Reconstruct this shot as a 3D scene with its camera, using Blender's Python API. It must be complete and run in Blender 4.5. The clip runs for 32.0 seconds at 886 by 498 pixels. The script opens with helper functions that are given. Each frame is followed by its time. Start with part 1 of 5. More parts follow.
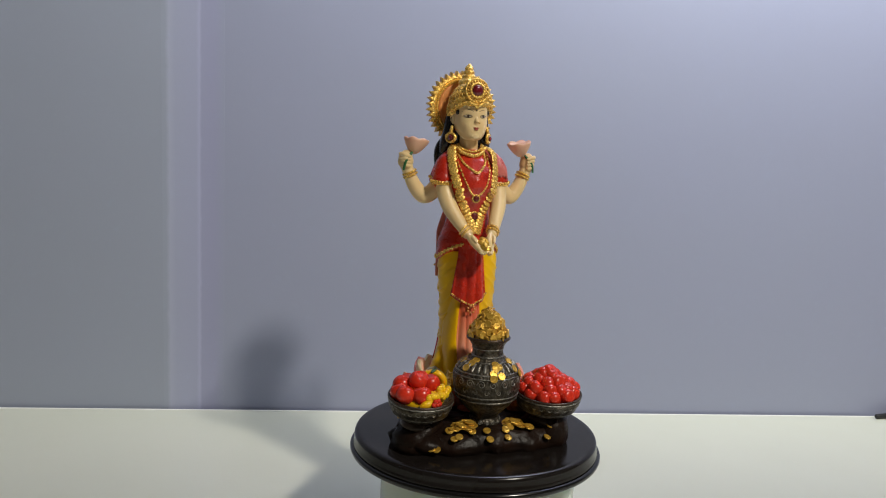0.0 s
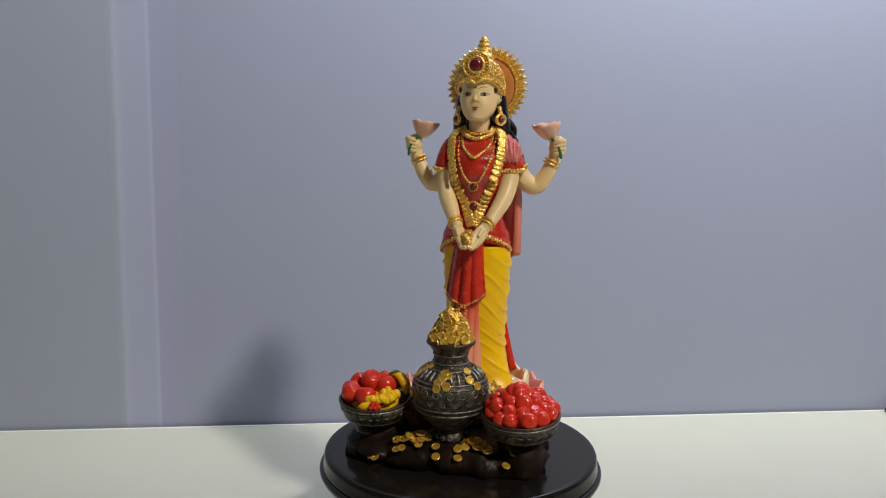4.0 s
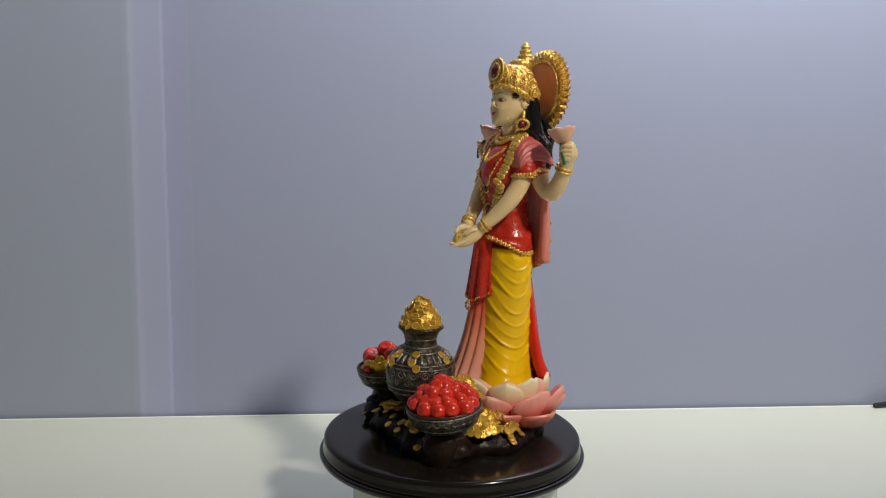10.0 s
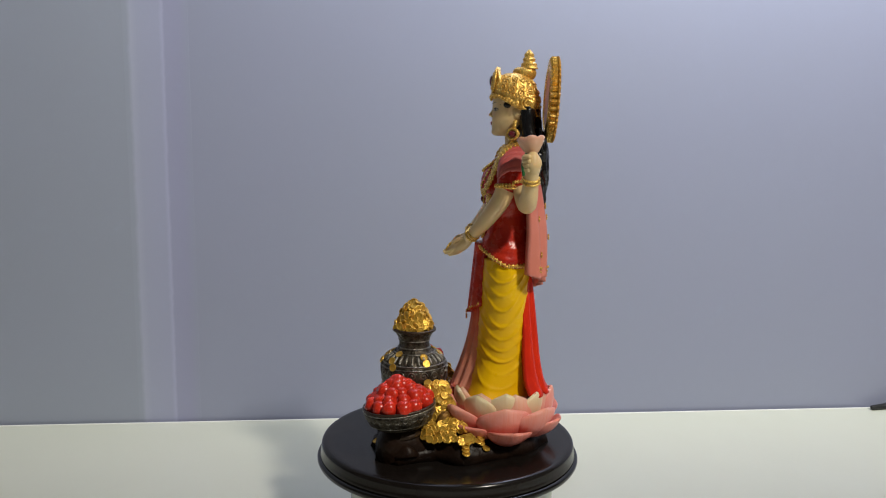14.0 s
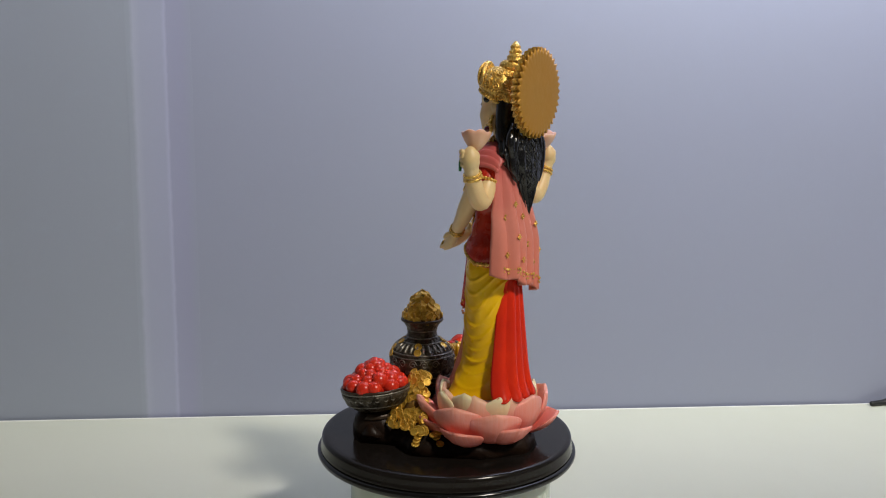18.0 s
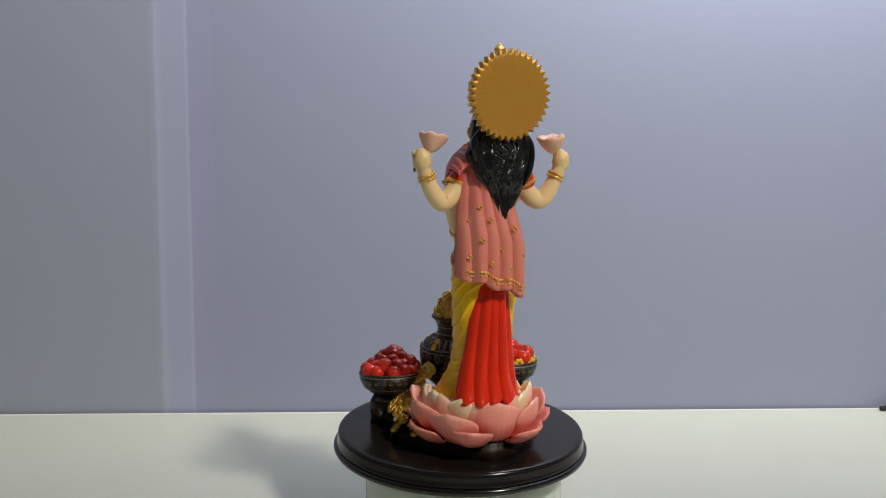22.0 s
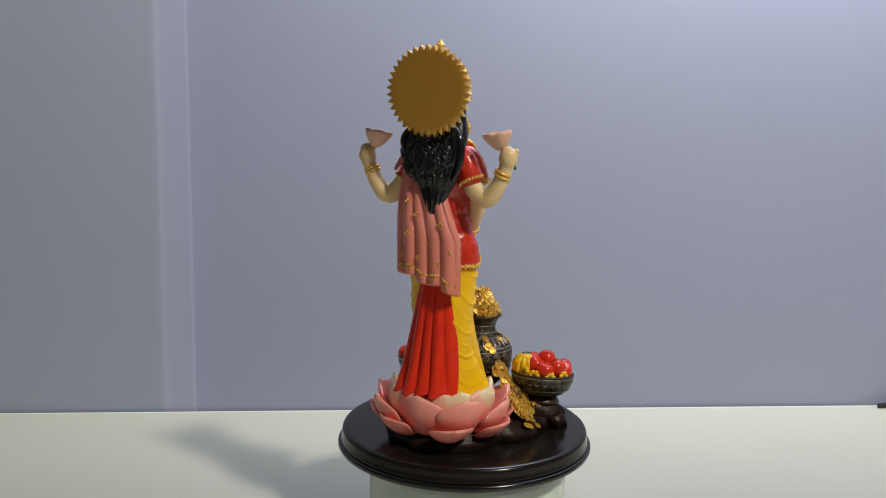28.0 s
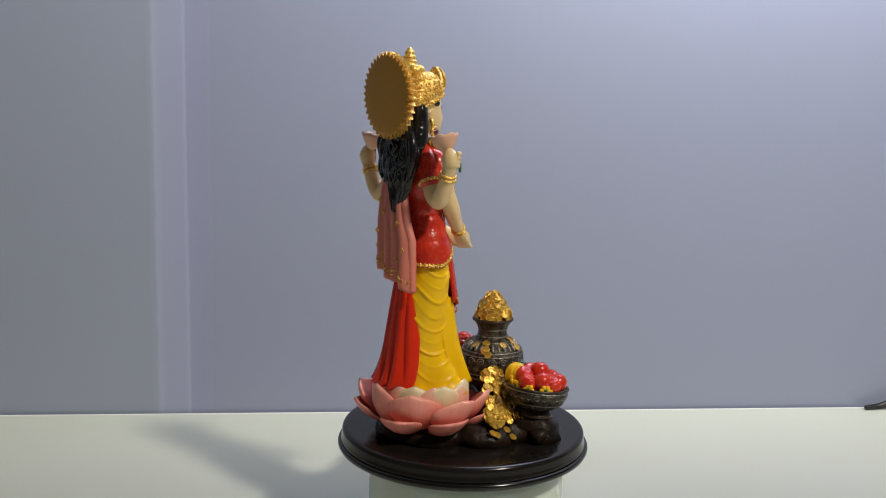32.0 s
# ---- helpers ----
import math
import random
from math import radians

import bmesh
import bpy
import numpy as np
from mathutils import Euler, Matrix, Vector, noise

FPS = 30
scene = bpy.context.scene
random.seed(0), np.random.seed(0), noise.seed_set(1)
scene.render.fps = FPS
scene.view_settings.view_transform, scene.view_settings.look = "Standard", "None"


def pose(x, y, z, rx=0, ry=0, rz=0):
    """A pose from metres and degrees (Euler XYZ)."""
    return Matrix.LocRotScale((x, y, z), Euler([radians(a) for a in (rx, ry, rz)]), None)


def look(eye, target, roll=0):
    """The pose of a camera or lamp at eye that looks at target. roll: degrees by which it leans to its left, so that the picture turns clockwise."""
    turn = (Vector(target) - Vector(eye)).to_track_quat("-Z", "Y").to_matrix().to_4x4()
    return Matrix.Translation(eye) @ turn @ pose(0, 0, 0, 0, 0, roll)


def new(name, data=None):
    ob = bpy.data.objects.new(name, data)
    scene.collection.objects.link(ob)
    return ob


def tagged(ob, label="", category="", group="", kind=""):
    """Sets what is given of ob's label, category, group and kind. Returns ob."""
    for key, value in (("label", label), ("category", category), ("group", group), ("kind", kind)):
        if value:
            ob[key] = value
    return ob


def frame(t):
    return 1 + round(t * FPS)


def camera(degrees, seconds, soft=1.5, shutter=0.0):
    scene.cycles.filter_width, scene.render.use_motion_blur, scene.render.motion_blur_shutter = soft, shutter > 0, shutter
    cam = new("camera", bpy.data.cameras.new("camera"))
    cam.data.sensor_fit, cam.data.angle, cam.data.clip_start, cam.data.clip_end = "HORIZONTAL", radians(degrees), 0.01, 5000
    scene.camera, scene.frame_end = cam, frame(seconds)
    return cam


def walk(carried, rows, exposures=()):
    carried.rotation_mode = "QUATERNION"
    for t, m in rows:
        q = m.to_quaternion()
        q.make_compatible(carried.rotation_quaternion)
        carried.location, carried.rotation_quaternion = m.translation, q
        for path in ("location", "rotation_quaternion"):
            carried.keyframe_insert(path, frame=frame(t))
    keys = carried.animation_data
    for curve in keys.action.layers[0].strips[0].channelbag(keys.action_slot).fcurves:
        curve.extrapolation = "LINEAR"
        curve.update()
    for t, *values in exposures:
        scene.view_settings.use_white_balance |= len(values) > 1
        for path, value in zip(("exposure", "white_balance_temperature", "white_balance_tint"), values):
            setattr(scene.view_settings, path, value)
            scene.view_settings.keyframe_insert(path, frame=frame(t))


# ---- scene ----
CAMERA_ROWS = [
    (0.0, -0.0736, -0.5239, 0.2812, -5.19, -8.29, 2.32),
    (0.5, -0.0741, -0.5130, 0.2806, -5.18, -8.48, 2.37),
    (1.0, -0.0695, -0.5004, 0.2806, -4.80, -8.42, 2.06),
    (1.5, -0.0660, -0.4907, 0.2793, -5.11, -8.54, 1.71),
    (2.0, -0.0620, -0.4758, 0.2754, -5.23, -8.14, 1.33),
    (2.5, -0.0589, -0.4691, 0.2741, -5.49, -8.36, 0.86),
    (4.5, -0.0656, -0.4636, 0.2695, -6.57, -8.44, 0.97),
    (5.0, -0.0645, -0.4696, 0.2689, -6.42, -8.63, 0.86),
    (5.5, -0.0624, -0.4769, 0.2703, -6.76, -8.56, 0.63),
    (6.0, -0.0615, -0.4820, 0.2708, -6.50, -8.55, 0.57),
    (6.5, -0.0608, -0.4892, 0.2713, -6.61, -8.51, 0.74),
    (7.0, -0.0615, -0.4930, 0.2721, -6.70, -8.29, 0.81),
    (7.5, -0.0612, -0.4908, 0.2714, -6.52, -8.34, 0.70),
    (8.0, -0.0562, -0.4879, 0.2717, -6.20, -8.24, 0.81),
    (8.5, -0.0544, -0.4851, 0.2711, -6.04, -8.17, 0.72),
    (9.0, -0.0525, -0.4860, 0.2703, -5.59, -8.12, 0.77),
    (9.5, -0.0560, -0.4897, 0.2716, -5.50, -8.26, 1.03),
    (10.0, -0.0551, -0.4962, 0.2726, -5.49, -8.34, 0.94),
    (10.5, -0.0539, -0.5006, 0.2742, -5.13, -8.39, 0.96),
    (11.0, -0.0533, -0.5026, 0.2744, -5.12, -8.35, 0.86),
    (11.5, -0.0527, -0.5054, 0.2751, -5.12, -8.23, 0.75),
    (12.0, -0.0525, -0.5078, 0.2744, -5.04, -8.45, 0.79),
    (12.5, -0.0478, -0.5043, 0.2743, -4.97, -8.57, 0.60),
    (13.0, -0.0471, -0.5021, 0.2756, -5.16, -8.39, 0.53),
    (13.5, -0.0494, -0.5032, 0.2755, -5.19, -8.22, 0.68),
    (14.0, -0.0485, -0.5057, 0.2770, -5.04, -8.15, 0.51),
    (14.5, -0.0477, -0.5075, 0.2762, -4.83, -8.27, 0.33),
    (16.5, -0.0439, -0.5092, 0.2760, -4.43, -8.10, 0.31),
    (17.0, -0.0440, -0.5090, 0.2757, -4.55, -8.03, 0.30),
    (17.5, -0.0456, -0.5090, 0.2739, -4.64, -8.27, 0.51),
    (18.0, -0.0463, -0.5107, 0.2742, -4.82, -8.14, 0.46),
    (18.5, -0.0456, -0.5103, 0.2737, -4.92, -8.08, 0.45),
    (19.0, -0.0454, -0.5101, 0.2729, -5.06, -8.18, 0.52),
    (19.5, -0.0456, -0.5107, 0.2738, -4.90, -8.09, 0.58),
    (20.0, -0.0439, -0.5099, 0.2751, -4.77, -7.94, 0.50),
    (20.5, -0.0440, -0.5118, 0.2750, -4.63, -8.03, 0.65),
    (21.0, -0.0464, -0.5161, 0.2746, -4.52, -8.00, 0.76),
    (21.5, -0.0484, -0.5198, 0.2751, -4.22, -8.00, 0.84),
    (22.0, -0.0505, -0.5206, 0.2745, -4.11, -8.00, 0.95),
    (22.5, -0.0489, -0.5230, 0.2754, -4.05, -8.02, 0.97),
    (23.0, -0.0509, -0.5256, 0.2758, -4.06, -7.95, 0.97),
    (23.5, -0.0520, -0.5264, 0.2762, -3.84, -7.85, 1.00),
    (24.0, -0.0528, -0.5256, 0.2759, -3.72, -7.89, 0.96),
    (24.5, -0.0526, -0.5267, 0.2767, -3.79, -7.89, 0.88),
    (25.0, -0.0518, -0.5276, 0.2757, -3.80, -7.86, 0.80),
    (25.5, -0.0524, -0.5254, 0.2743, -3.95, -7.96, 0.71),
    (27.5, -0.0571, -0.5250, 0.2736, -4.59, -7.74, 0.94),
    (28.0, -0.0573, -0.5223, 0.2721, -4.55, -7.92, 0.97),
    (28.5, -0.0583, -0.5206, 0.2707, -4.86, -7.92, 0.86),
    (29.0, -0.0595, -0.5210, 0.2718, -4.99, -7.91, 0.85),
    (29.5, -0.0610, -0.5215, 0.2710, -5.19, -7.85, 0.99),
    (30.0, -0.0616, -0.5223, 0.2709, -5.40, -7.74, 0.97),
    (30.5, -0.0623, -0.5229, 0.2713, -5.41, -7.78, 0.98),
    (31.0, -0.0650, -0.5253, 0.2707, -5.49, -7.74, 1.02),
    (31.5, -0.0664, -0.5290, 0.2716, -5.50, -7.72, 1.25),
    (32.0, -0.0668, -0.5282, 0.2716, -5.54, -7.62, 1.27),
]
cam = camera(55.7, 32.0, soft=1.1)


def camera_pose(x, y, z, yaw, pitch, roll):
    a, p = radians(yaw), radians(pitch)
    way = Vector((-math.sin(a) * math.cos(p), math.cos(a) * math.cos(p), math.sin(p)))
    return look((x, y, z), Vector((x, y, z)) + way, roll)


walk(cam, [(t, camera_pose(*r)) for t, *r in CAMERA_ROWS], exposures=[(0.0, 0.0), (32.0, 0.0)])

# ---- light: a ceiling-height lamp behind the camera, an added wall fill, and the room that bounces both ----
world = bpy.data.worlds.new("room_air")
world.use_nodes = True
world.node_tree.nodes["Background"].inputs[0].default_value = (0.62, 0.72, 1.0, 1)
world.node_tree.nodes["Background"].inputs[1].default_value = 0.02
scene.world = world


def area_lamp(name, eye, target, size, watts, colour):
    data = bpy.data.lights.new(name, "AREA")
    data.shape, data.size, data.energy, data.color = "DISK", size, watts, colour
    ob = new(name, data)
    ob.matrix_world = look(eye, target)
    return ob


area_lamp("key_lamp", (1.10, -1.50, 2.02), (0.0, 0.05, 0.2), 0.21, 45.0, (1.0, 0.937, 0.805))
# Added fill with no known source: it brightens the upper wall.
area_lamp("unseen_wall_fill", (0.30, 0.07, 1.0), (0.30, 0.28, 1.0), 0.24, 31, (0.95, 0.98, 1.0))

# ---- materials ----


def material(name, base, rough=0.5, metal=0.0, coat=0.0, second=None, scale=60.0, mix=0.5, bump=0.0, bump_scale=400.0,
             rough_vary=0.08, subsurface=0.0, detail=5.0, spec=0.5):
    """A procedural surface: two colours mixed by noise, roughness that varies, fine relief."""
    m = bpy.data.materials.new(name)
    m.use_nodes = True
    nt = m.node_tree
    b = nt.nodes["Principled BSDF"]
    tc = nt.nodes.new("ShaderNodeTexCoord")
    no = nt.nodes.new("ShaderNodeTexNoise")
    no.inputs["Scale"].default_value, no.inputs["Detail"].default_value = scale, detail
    nt.links.new(tc.outputs["Object"], no.inputs["Vector"])
    ra = nt.nodes.new("ShaderNodeValToRGB")
    sec = second or tuple(c * 0.8 for c in base)
    ra.color_ramp.elements[0].position, ra.color_ramp.elements[1].position = 0.5 - mix / 2, 0.5 + mix / 2
    ra.color_ramp.elements[0].color, ra.color_ramp.elements[1].color = (*sec, 1), (*base, 1)
    nt.links.new(no.outputs["Fac"], ra.inputs["Fac"])
    nt.links.new(ra.outputs["Color"], b.inputs["Base Color"])
    mr = nt.nodes.new("ShaderNodeMapRange")
    mr.inputs["To Min"].default_value, mr.inputs["To Max"].default_value = max(0.02, rough - rough_vary), min(1, rough + rough_vary)
    n2 = nt.nodes.new("ShaderNodeTexNoise")
    n2.inputs["Scale"].default_value = scale * 2.7
    nt.links.new(tc.outputs["Object"], n2.inputs["Vector"])
    nt.links.new(n2.outputs["Fac"], mr.inputs["Value"])
    nt.links.new(mr.outputs["Result"], b.inputs["Roughness"])
    b.inputs["Metallic"].default_value, b.inputs["Coat Weight"].default_value = metal, coat
    b.inputs["Coat Roughness"].default_value, b.inputs["Specular IOR Level"].default_value = 0.12, spec
    if subsurface:
        b.inputs["Subsurface Weight"].default_value = subsurface
        b.inputs["Subsurface Radius"].default_value = (0.004, 0.002, 0.001)
        b.inputs["Subsurface Scale"].default_value = 1.0
    if bump:
        n3 = nt.nodes.new("ShaderNodeTexNoise")
        n3.inputs["Scale"].default_value, n3.inputs["Detail"].default_value = bump_scale, 4
        nt.links.new(tc.outputs["Object"], n3.inputs["Vector"])
        bp = nt.nodes.new("ShaderNodeBump")
        bp.inputs["Strength"].default_value, bp.inputs["Distance"].default_value = bump, 0.002
        nt.links.new(n3.outputs["Fac"], bp.inputs["Height"])
        nt.links.new(bp.outputs["Normal"], b.inputs["Normal"])
    return m


def graded(m, stops, axis=2, low=0.0, high=1.0, wobble=0.25):
    """Airbrushed paint: the base colour runs through stops along an axis of the piece."""
    nt = m.node_tree
    b = nt.nodes["Principled BSDF"]
    tc = nt.nodes.new("ShaderNodeTexCoord")
    sp = nt.nodes.new("ShaderNodeSeparateXYZ")
    nt.links.new(tc.outputs["Object"], sp.inputs[0])
    mr = nt.nodes.new("ShaderNodeMapRange")
    mr.inputs["From Min"].default_value, mr.inputs["From Max"].default_value = low, high
    nt.links.new(sp.outputs[axis], mr.inputs["Value"])
    no = nt.nodes.new("ShaderNodeTexNoise")
    no.inputs["Scale"].default_value = 90
    nt.links.new(tc.outputs["Object"], no.inputs["Vector"])
    ad = nt.nodes.new("ShaderNodeMath")
    ad.operation = "MULTIPLY_ADD"
    nt.links.new(no.outputs["Fac"], ad.inputs[0])
    ad.inputs[1].default_value = wobble
    nt.links.new(mr.outputs["Result"], ad.inputs[2])
    sb = nt.nodes.new("ShaderNodeMath")
    sb.operation = "SUBTRACT"
    nt.links.new(ad.outputs[0], sb.inputs[0])
    sb.inputs[1].default_value = wobble / 2
    ra = nt.nodes.new("ShaderNodeValToRGB")
    el = ra.color_ramp.elements
    while len(el) < len(stops):
        el.new(0.5)
    for e, (p, c) in zip(el, stops):
        e.position, e.color = p, (*c, 1)
    nt.links.new(sb.outputs[0], ra.inputs["Fac"])
    nt.links.new(ra.outputs["Color"], b.inputs["Base Color"])
    return m


def veined(m, strength=0.14):
    """Fine ridges that run along x, and paler blotches."""
    nt = m.node_tree
    b = nt.nodes["Principled BSDF"]
    tc = nt.nodes.new("ShaderNodeTexCoord")
    mp = nt.nodes.new("ShaderNodeMapping")
    mp.inputs["Scale"].default_value = (60, 900, 120)
    nt.links.new(tc.outputs["Object"], mp.inputs["Vector"])
    no = nt.nodes.new("ShaderNodeTexNoise")
    no.inputs["Scale"].default_value, no.inputs["Detail"].default_value = 1.0, 4
    nt.links.new(mp.outputs["Vector"], no.inputs["Vector"])
    bp = nt.nodes.new("ShaderNodeBump")
    bp.inputs["Strength"].default_value, bp.inputs["Distance"].default_value = strength, 0.0012
    nt.links.new(no.outputs["Fac"], bp.inputs["Height"])
    nt.links.new(bp.outputs["Normal"], b.inputs["Normal"])
    hs = nt.nodes.new("ShaderNodeHueSaturation")
    mr = nt.nodes.new("ShaderNodeMapRange")
    mr.inputs["From Min"].default_value, mr.inputs["From Max"].default_value = 0.3, 0.7
    mr.inputs["To Min"].default_value, mr.inputs["To Max"].default_value = 1.06, 0.94
    nt.links.new(no.outputs["Fac"], mr.inputs["Value"])
    nt.links.new(mr.outputs["Result"], hs.inputs["Saturation"])
    nt.links.new(b.inputs["Base Color"].links[0].from_socket, hs.inputs["Color"])
    nt.links.new(hs.outputs["Color"], b.inputs["Base Color"])
    return m


WALL = material("lavender_wall_paint", (0.306, 0.334, 0.447), 0.42, second=(0.291, 0.313, 0.441), scale=3.0, mix=0.6, bump=0.03, bump_scale=120)
WALL_LEFT = material("grey_blue_wall_paint", (0.318, 0.353, 0.446), 0.45, second=(0.304, 0.336, 0.43), scale=3.0, mix=0.6, bump=0.03, bump_scale=120)
STRIP = graded(material("brushed_strip_paint", (0.32, 0.346, 0.462), 0.40, bump=0.04, bump_scale=150),
               [(0.0, (0.320, 0.354, 0.452)), (0.06, (0.322, 0.355, 0.458)), (0.12, (0.392, 0.422, 0.556)), (0.22, (0.358, 0.385, 0.530)), (0.55, (0.350, 0.374, 0.528)),
                (0.60, (0.395, 0.414, 0.585)), (0.64, (0.318, 0.335, 0.492)), (0.84, (0.309, 0.324, 0.476)), (1.0, (0.303, 0.328, 0.452))], 0, -0.2665, -0.2095, 0.05)
# Room surfaces out of view, toned grey to weaken the light they bounce.
ROOM = material("grey_room_paint", (0.16, 0.16, 0.16), 0.6, second=(0.14, 0.14, 0.14), scale=2.0)
FLOOR = material("beige_floor_tile", (0.42, 0.38, 0.33), 0.35, second=(0.36, 0.33, 0.29), scale=5.0)
TABLE = material("white_laminate", (0.66, 0.68, 0.595), 0.32, second=(0.63, 0.65, 0.565), scale=9.0, mix=0.7, bump=0.05, bump_scale=500)
TABLE_EDGE = material("white_edge_band", (0.84, 0.85, 0.82), 0.35, second=(0.76, 0.77, 0.73), scale=60.0)
DISC = material("dark_brown_lacquer", (0.0116, 0.0096, 0.0090), 0.17, spec=0.30, rough_vary=0.05, second=(0.0090, 0.0066, 0.0055), scale=30.0, bump=0.03, bump_scale=150)
DISC_SIDE = material("black_lacquer_edge", (0.006, 0.005, 0.005), 0.18, second=(0.006, 0.006, 0.006), scale=40.0)
DRUM = material("milky_green_plastic", (0.62, 0.68, 0.58), 0.25, second=(0.55, 0.61, 0.52), scale=12.0, subsurface=0.2)
ROCK = material("dark_brown_stone_paint", (0.022, 0.0105, 0.0062), 0.40, spec=0.18, second=(0.006, 0.0036, 0.0028), scale=45.0, mix=0.4, bump=0.5, bump_scale=160)
SKIN = material("cream_resin", (0.83, 0.615, 0.32), 0.42, second=(0.75, 0.53, 0.26), scale=50.0, bump=0.04, bump_scale=300, subsurface=0.12)
GOLD = material("gold_paint", (0.98, 0.69, 0.18), 0.27, metal=0.55, second=(0.72, 0.38, 0.06), scale=300.0, mix=0.6, bump=0.35, bump_scale=800)
GOLD_FLAT = material("matte_gold_paint", (0.56, 0.265, 0.03), 0.44, metal=0.45, second=(0.50, 0.26, 0.04), scale=60.0, mix=0.7, bump=0.08, bump_scale=300)
COPPER = material("copper_orange_paint", (0.76, 0.32, 0.10), 0.46, metal=0.12, second=(0.62, 0.23, 0.06), scale=90.0, bump=0.1)
RED = material("glossy_red_paint", (0.66, 0.042, 0.014), 0.27, coat=0.15, spec=0.45, second=(0.36, 0.012, 0.008), scale=75.0, mix=0.5, bump=0.5, bump_scale=150)
SCARLET = material("scarlet_paint", (0.74, 0.034, 0.007), 0.22, coat=0.15, spec=0.4, second=(0.58, 0.018, 0.008), scale=60.0, mix=0.6, bump=0.06, bump_scale=350)
YELLOW = material("yellow_paint", (0.90, 0.55, 0.002), 0.30, spec=0.35, second=(0.82, 0.45, 0.002), scale=35.0, mix=0.7, bump=0.06, bump_scale=250)
PINK = graded(material("salmon_pink_paint", (0.66, 0.20, 0.17), 0.40, bump=0.08, bump_scale=350),
              [(0.0, (0.66, 0.19, 0.13)), (0.5, (0.70, 0.23, 0.18)), (1.0, (0.52, 0.09, 0.09))], 2, 0.063, 0.151)
PLEAT = graded(material("orange_pink_paint", (0.7, 0.25, 0.1), 0.38, bump=0.08, bump_scale=350),
               [(0.0, (0.80, 0.38, 0.31)), (0.45, (0.78, 0.29, 0.16)), (0.8, (0.66, 0.10, 0.04)), (1.0, (0.54, 0.03, 0.015))], 2, -0.001, 0.059)
HAIR = material("glossy_black_paint", (0.006, 0.006, 0.007), 0.17, coat=0.2, spec=0.4, second=(0.010, 0.010, 0.012), scale=120.0, bump=0.25, bump_scale=400)
GEM = material("dark_red_gem", (0.17, 0.010, 0.016), 0.2, coat=0.35, second=(0.10, 0.005, 0.01), scale=200.0)
EYE_WHITE = material("eye_white_paint", (0.62, 0.51, 0.37), 0.35)
LIP = material("lip_red_paint", (0.42, 0.05, 0.03), 0.35)
IRIS = material("brown_iris_paint", (0.10, 0.045, 0.012), 0.3)
GREEN = material("green_stem_paint", (0.02, 0.16, 0.04), 0.4, second=(0.015, 0.1, 0.03), scale=200.0)
BUD = graded(material("pink_cream_bud_paint", (0.72, 0.35, 0.26), 0.42, subsurface=0.1), [(0.0, (0.74, 0.50, 0.33)), (0.6, (0.73, 0.42, 0.29)), (1.0, (0.72, 0.30, 0.23))], 2, 0.145, 0.162)
PETAL = graded(material("pink_petal_paint", (0.72, 0.3, 0.28), 0.42, bump=0.15, bump_scale=260, subsurface=0.1),
               [(0.0, (0.68, 0.14, 0.11)), (0.45, (0.78, 0.24, 0.19)), (0.8, (0.79, 0.29, 0.23)), (1.0, (0.80, 0.38, 0.29))], 0, 0.0, 0.026)
PETAL_IN = graded(material("cream_petal_paint", (0.72, 0.5, 0.36), 0.42, bump=0.15, bump_scale=260, subsurface=0.1),
                  [(0.0, (0.74, 0.40, 0.27)), (0.5, (0.76, 0.56, 0.34)), (1.0, (0.78, 0.66, 0.42))], 0, 0.0, 0.022)
PETAL_MID = graded(material("pale_pink_petal_paint", (0.76, 0.4, 0.3), 0.42, bump=0.15, bump_scale=260, subsurface=0.1),
                   [(0.0, (0.74, 0.22, 0.18)), (0.5, (0.78, 0.31, 0.24)), (1.0, (0.79, 0.50, 0.34))], 0, 0.0, 0.025)
LOTUS_HEART = graded(material("pink_cream_lotus_heart", (0.76, 0.62, 0.42), 0.45), [(0.0, (0.62, 0.20, 0.17)), (0.7, (0.70, 0.38, 0.28)), (1.0, (0.76, 0.62, 0.42))], 2, 0.0, 0.020)
for petal_paint in (PETAL, PETAL_IN, PETAL_MID):
    veined(petal_paint)
PEWTER = material("dark_pewter", (0.12, 0.102, 0.077), 0.36, metal=0.6, spec=0.3, second=(0.020, 0.016, 0.012), scale=300.0, mix=0.35, bump=1.0, bump_scale=280)
PEWTER_WORN = material("rubbed_silver", (0.38, 0.36, 0.315), 0.34, metal=0.8, second=(0.10, 0.09, 0.08), scale=420.0, mix=0.4, bump=0.5, bump_scale=500)
PEWTER_BRIGHT = material("bright_rubbed_silver", (0.46, 0.44, 0.39), 0.34, metal=0.8, second=(0.16, 0.145, 0.12), scale=420.0, mix=0.4, bump=0.5, bump_scale=500)
BROWN_RIM = material("dark_bronze_rim", (0.060, 0.036, 0.022), 0.35, metal=0.4, second=(0.03, 0.018, 0.012), scale=200.0, bump=0.3)
COIN = material("gold_coin_paint", (0.92, 0.60, 0.10), 0.30, metal=0.6, second=(0.50, 0.26, 0.03), scale=160.0, mix=0.6, bump=0.25, bump_scale=700)
# Mound coloured darker than its coins, so the gaps between them look dark.
HEAP = material("dark_gold_heap", (0.34, 0.17, 0.025), 0.42, metal=0.5, second=(0.10, 0.045, 0.012), scale=220.0, mix=0.5, bump=0.6, bump_scale=420)
CHERRY = material("cherry_red_paint", (0.68, 0.042, 0.014), 0.24, coat=0.0, spec=0.4, second=(0.52, 0.018, 0.01), scale=120.0, mix=0.6, bump=0.06, bump_scale=300)
BANANA = material("banana_yellow_paint", (0.92, 0.60, 0.008), 0.32, spec=0.4, second=(0.72, 0.34, 0.006), scale=160.0, bump=0.1)
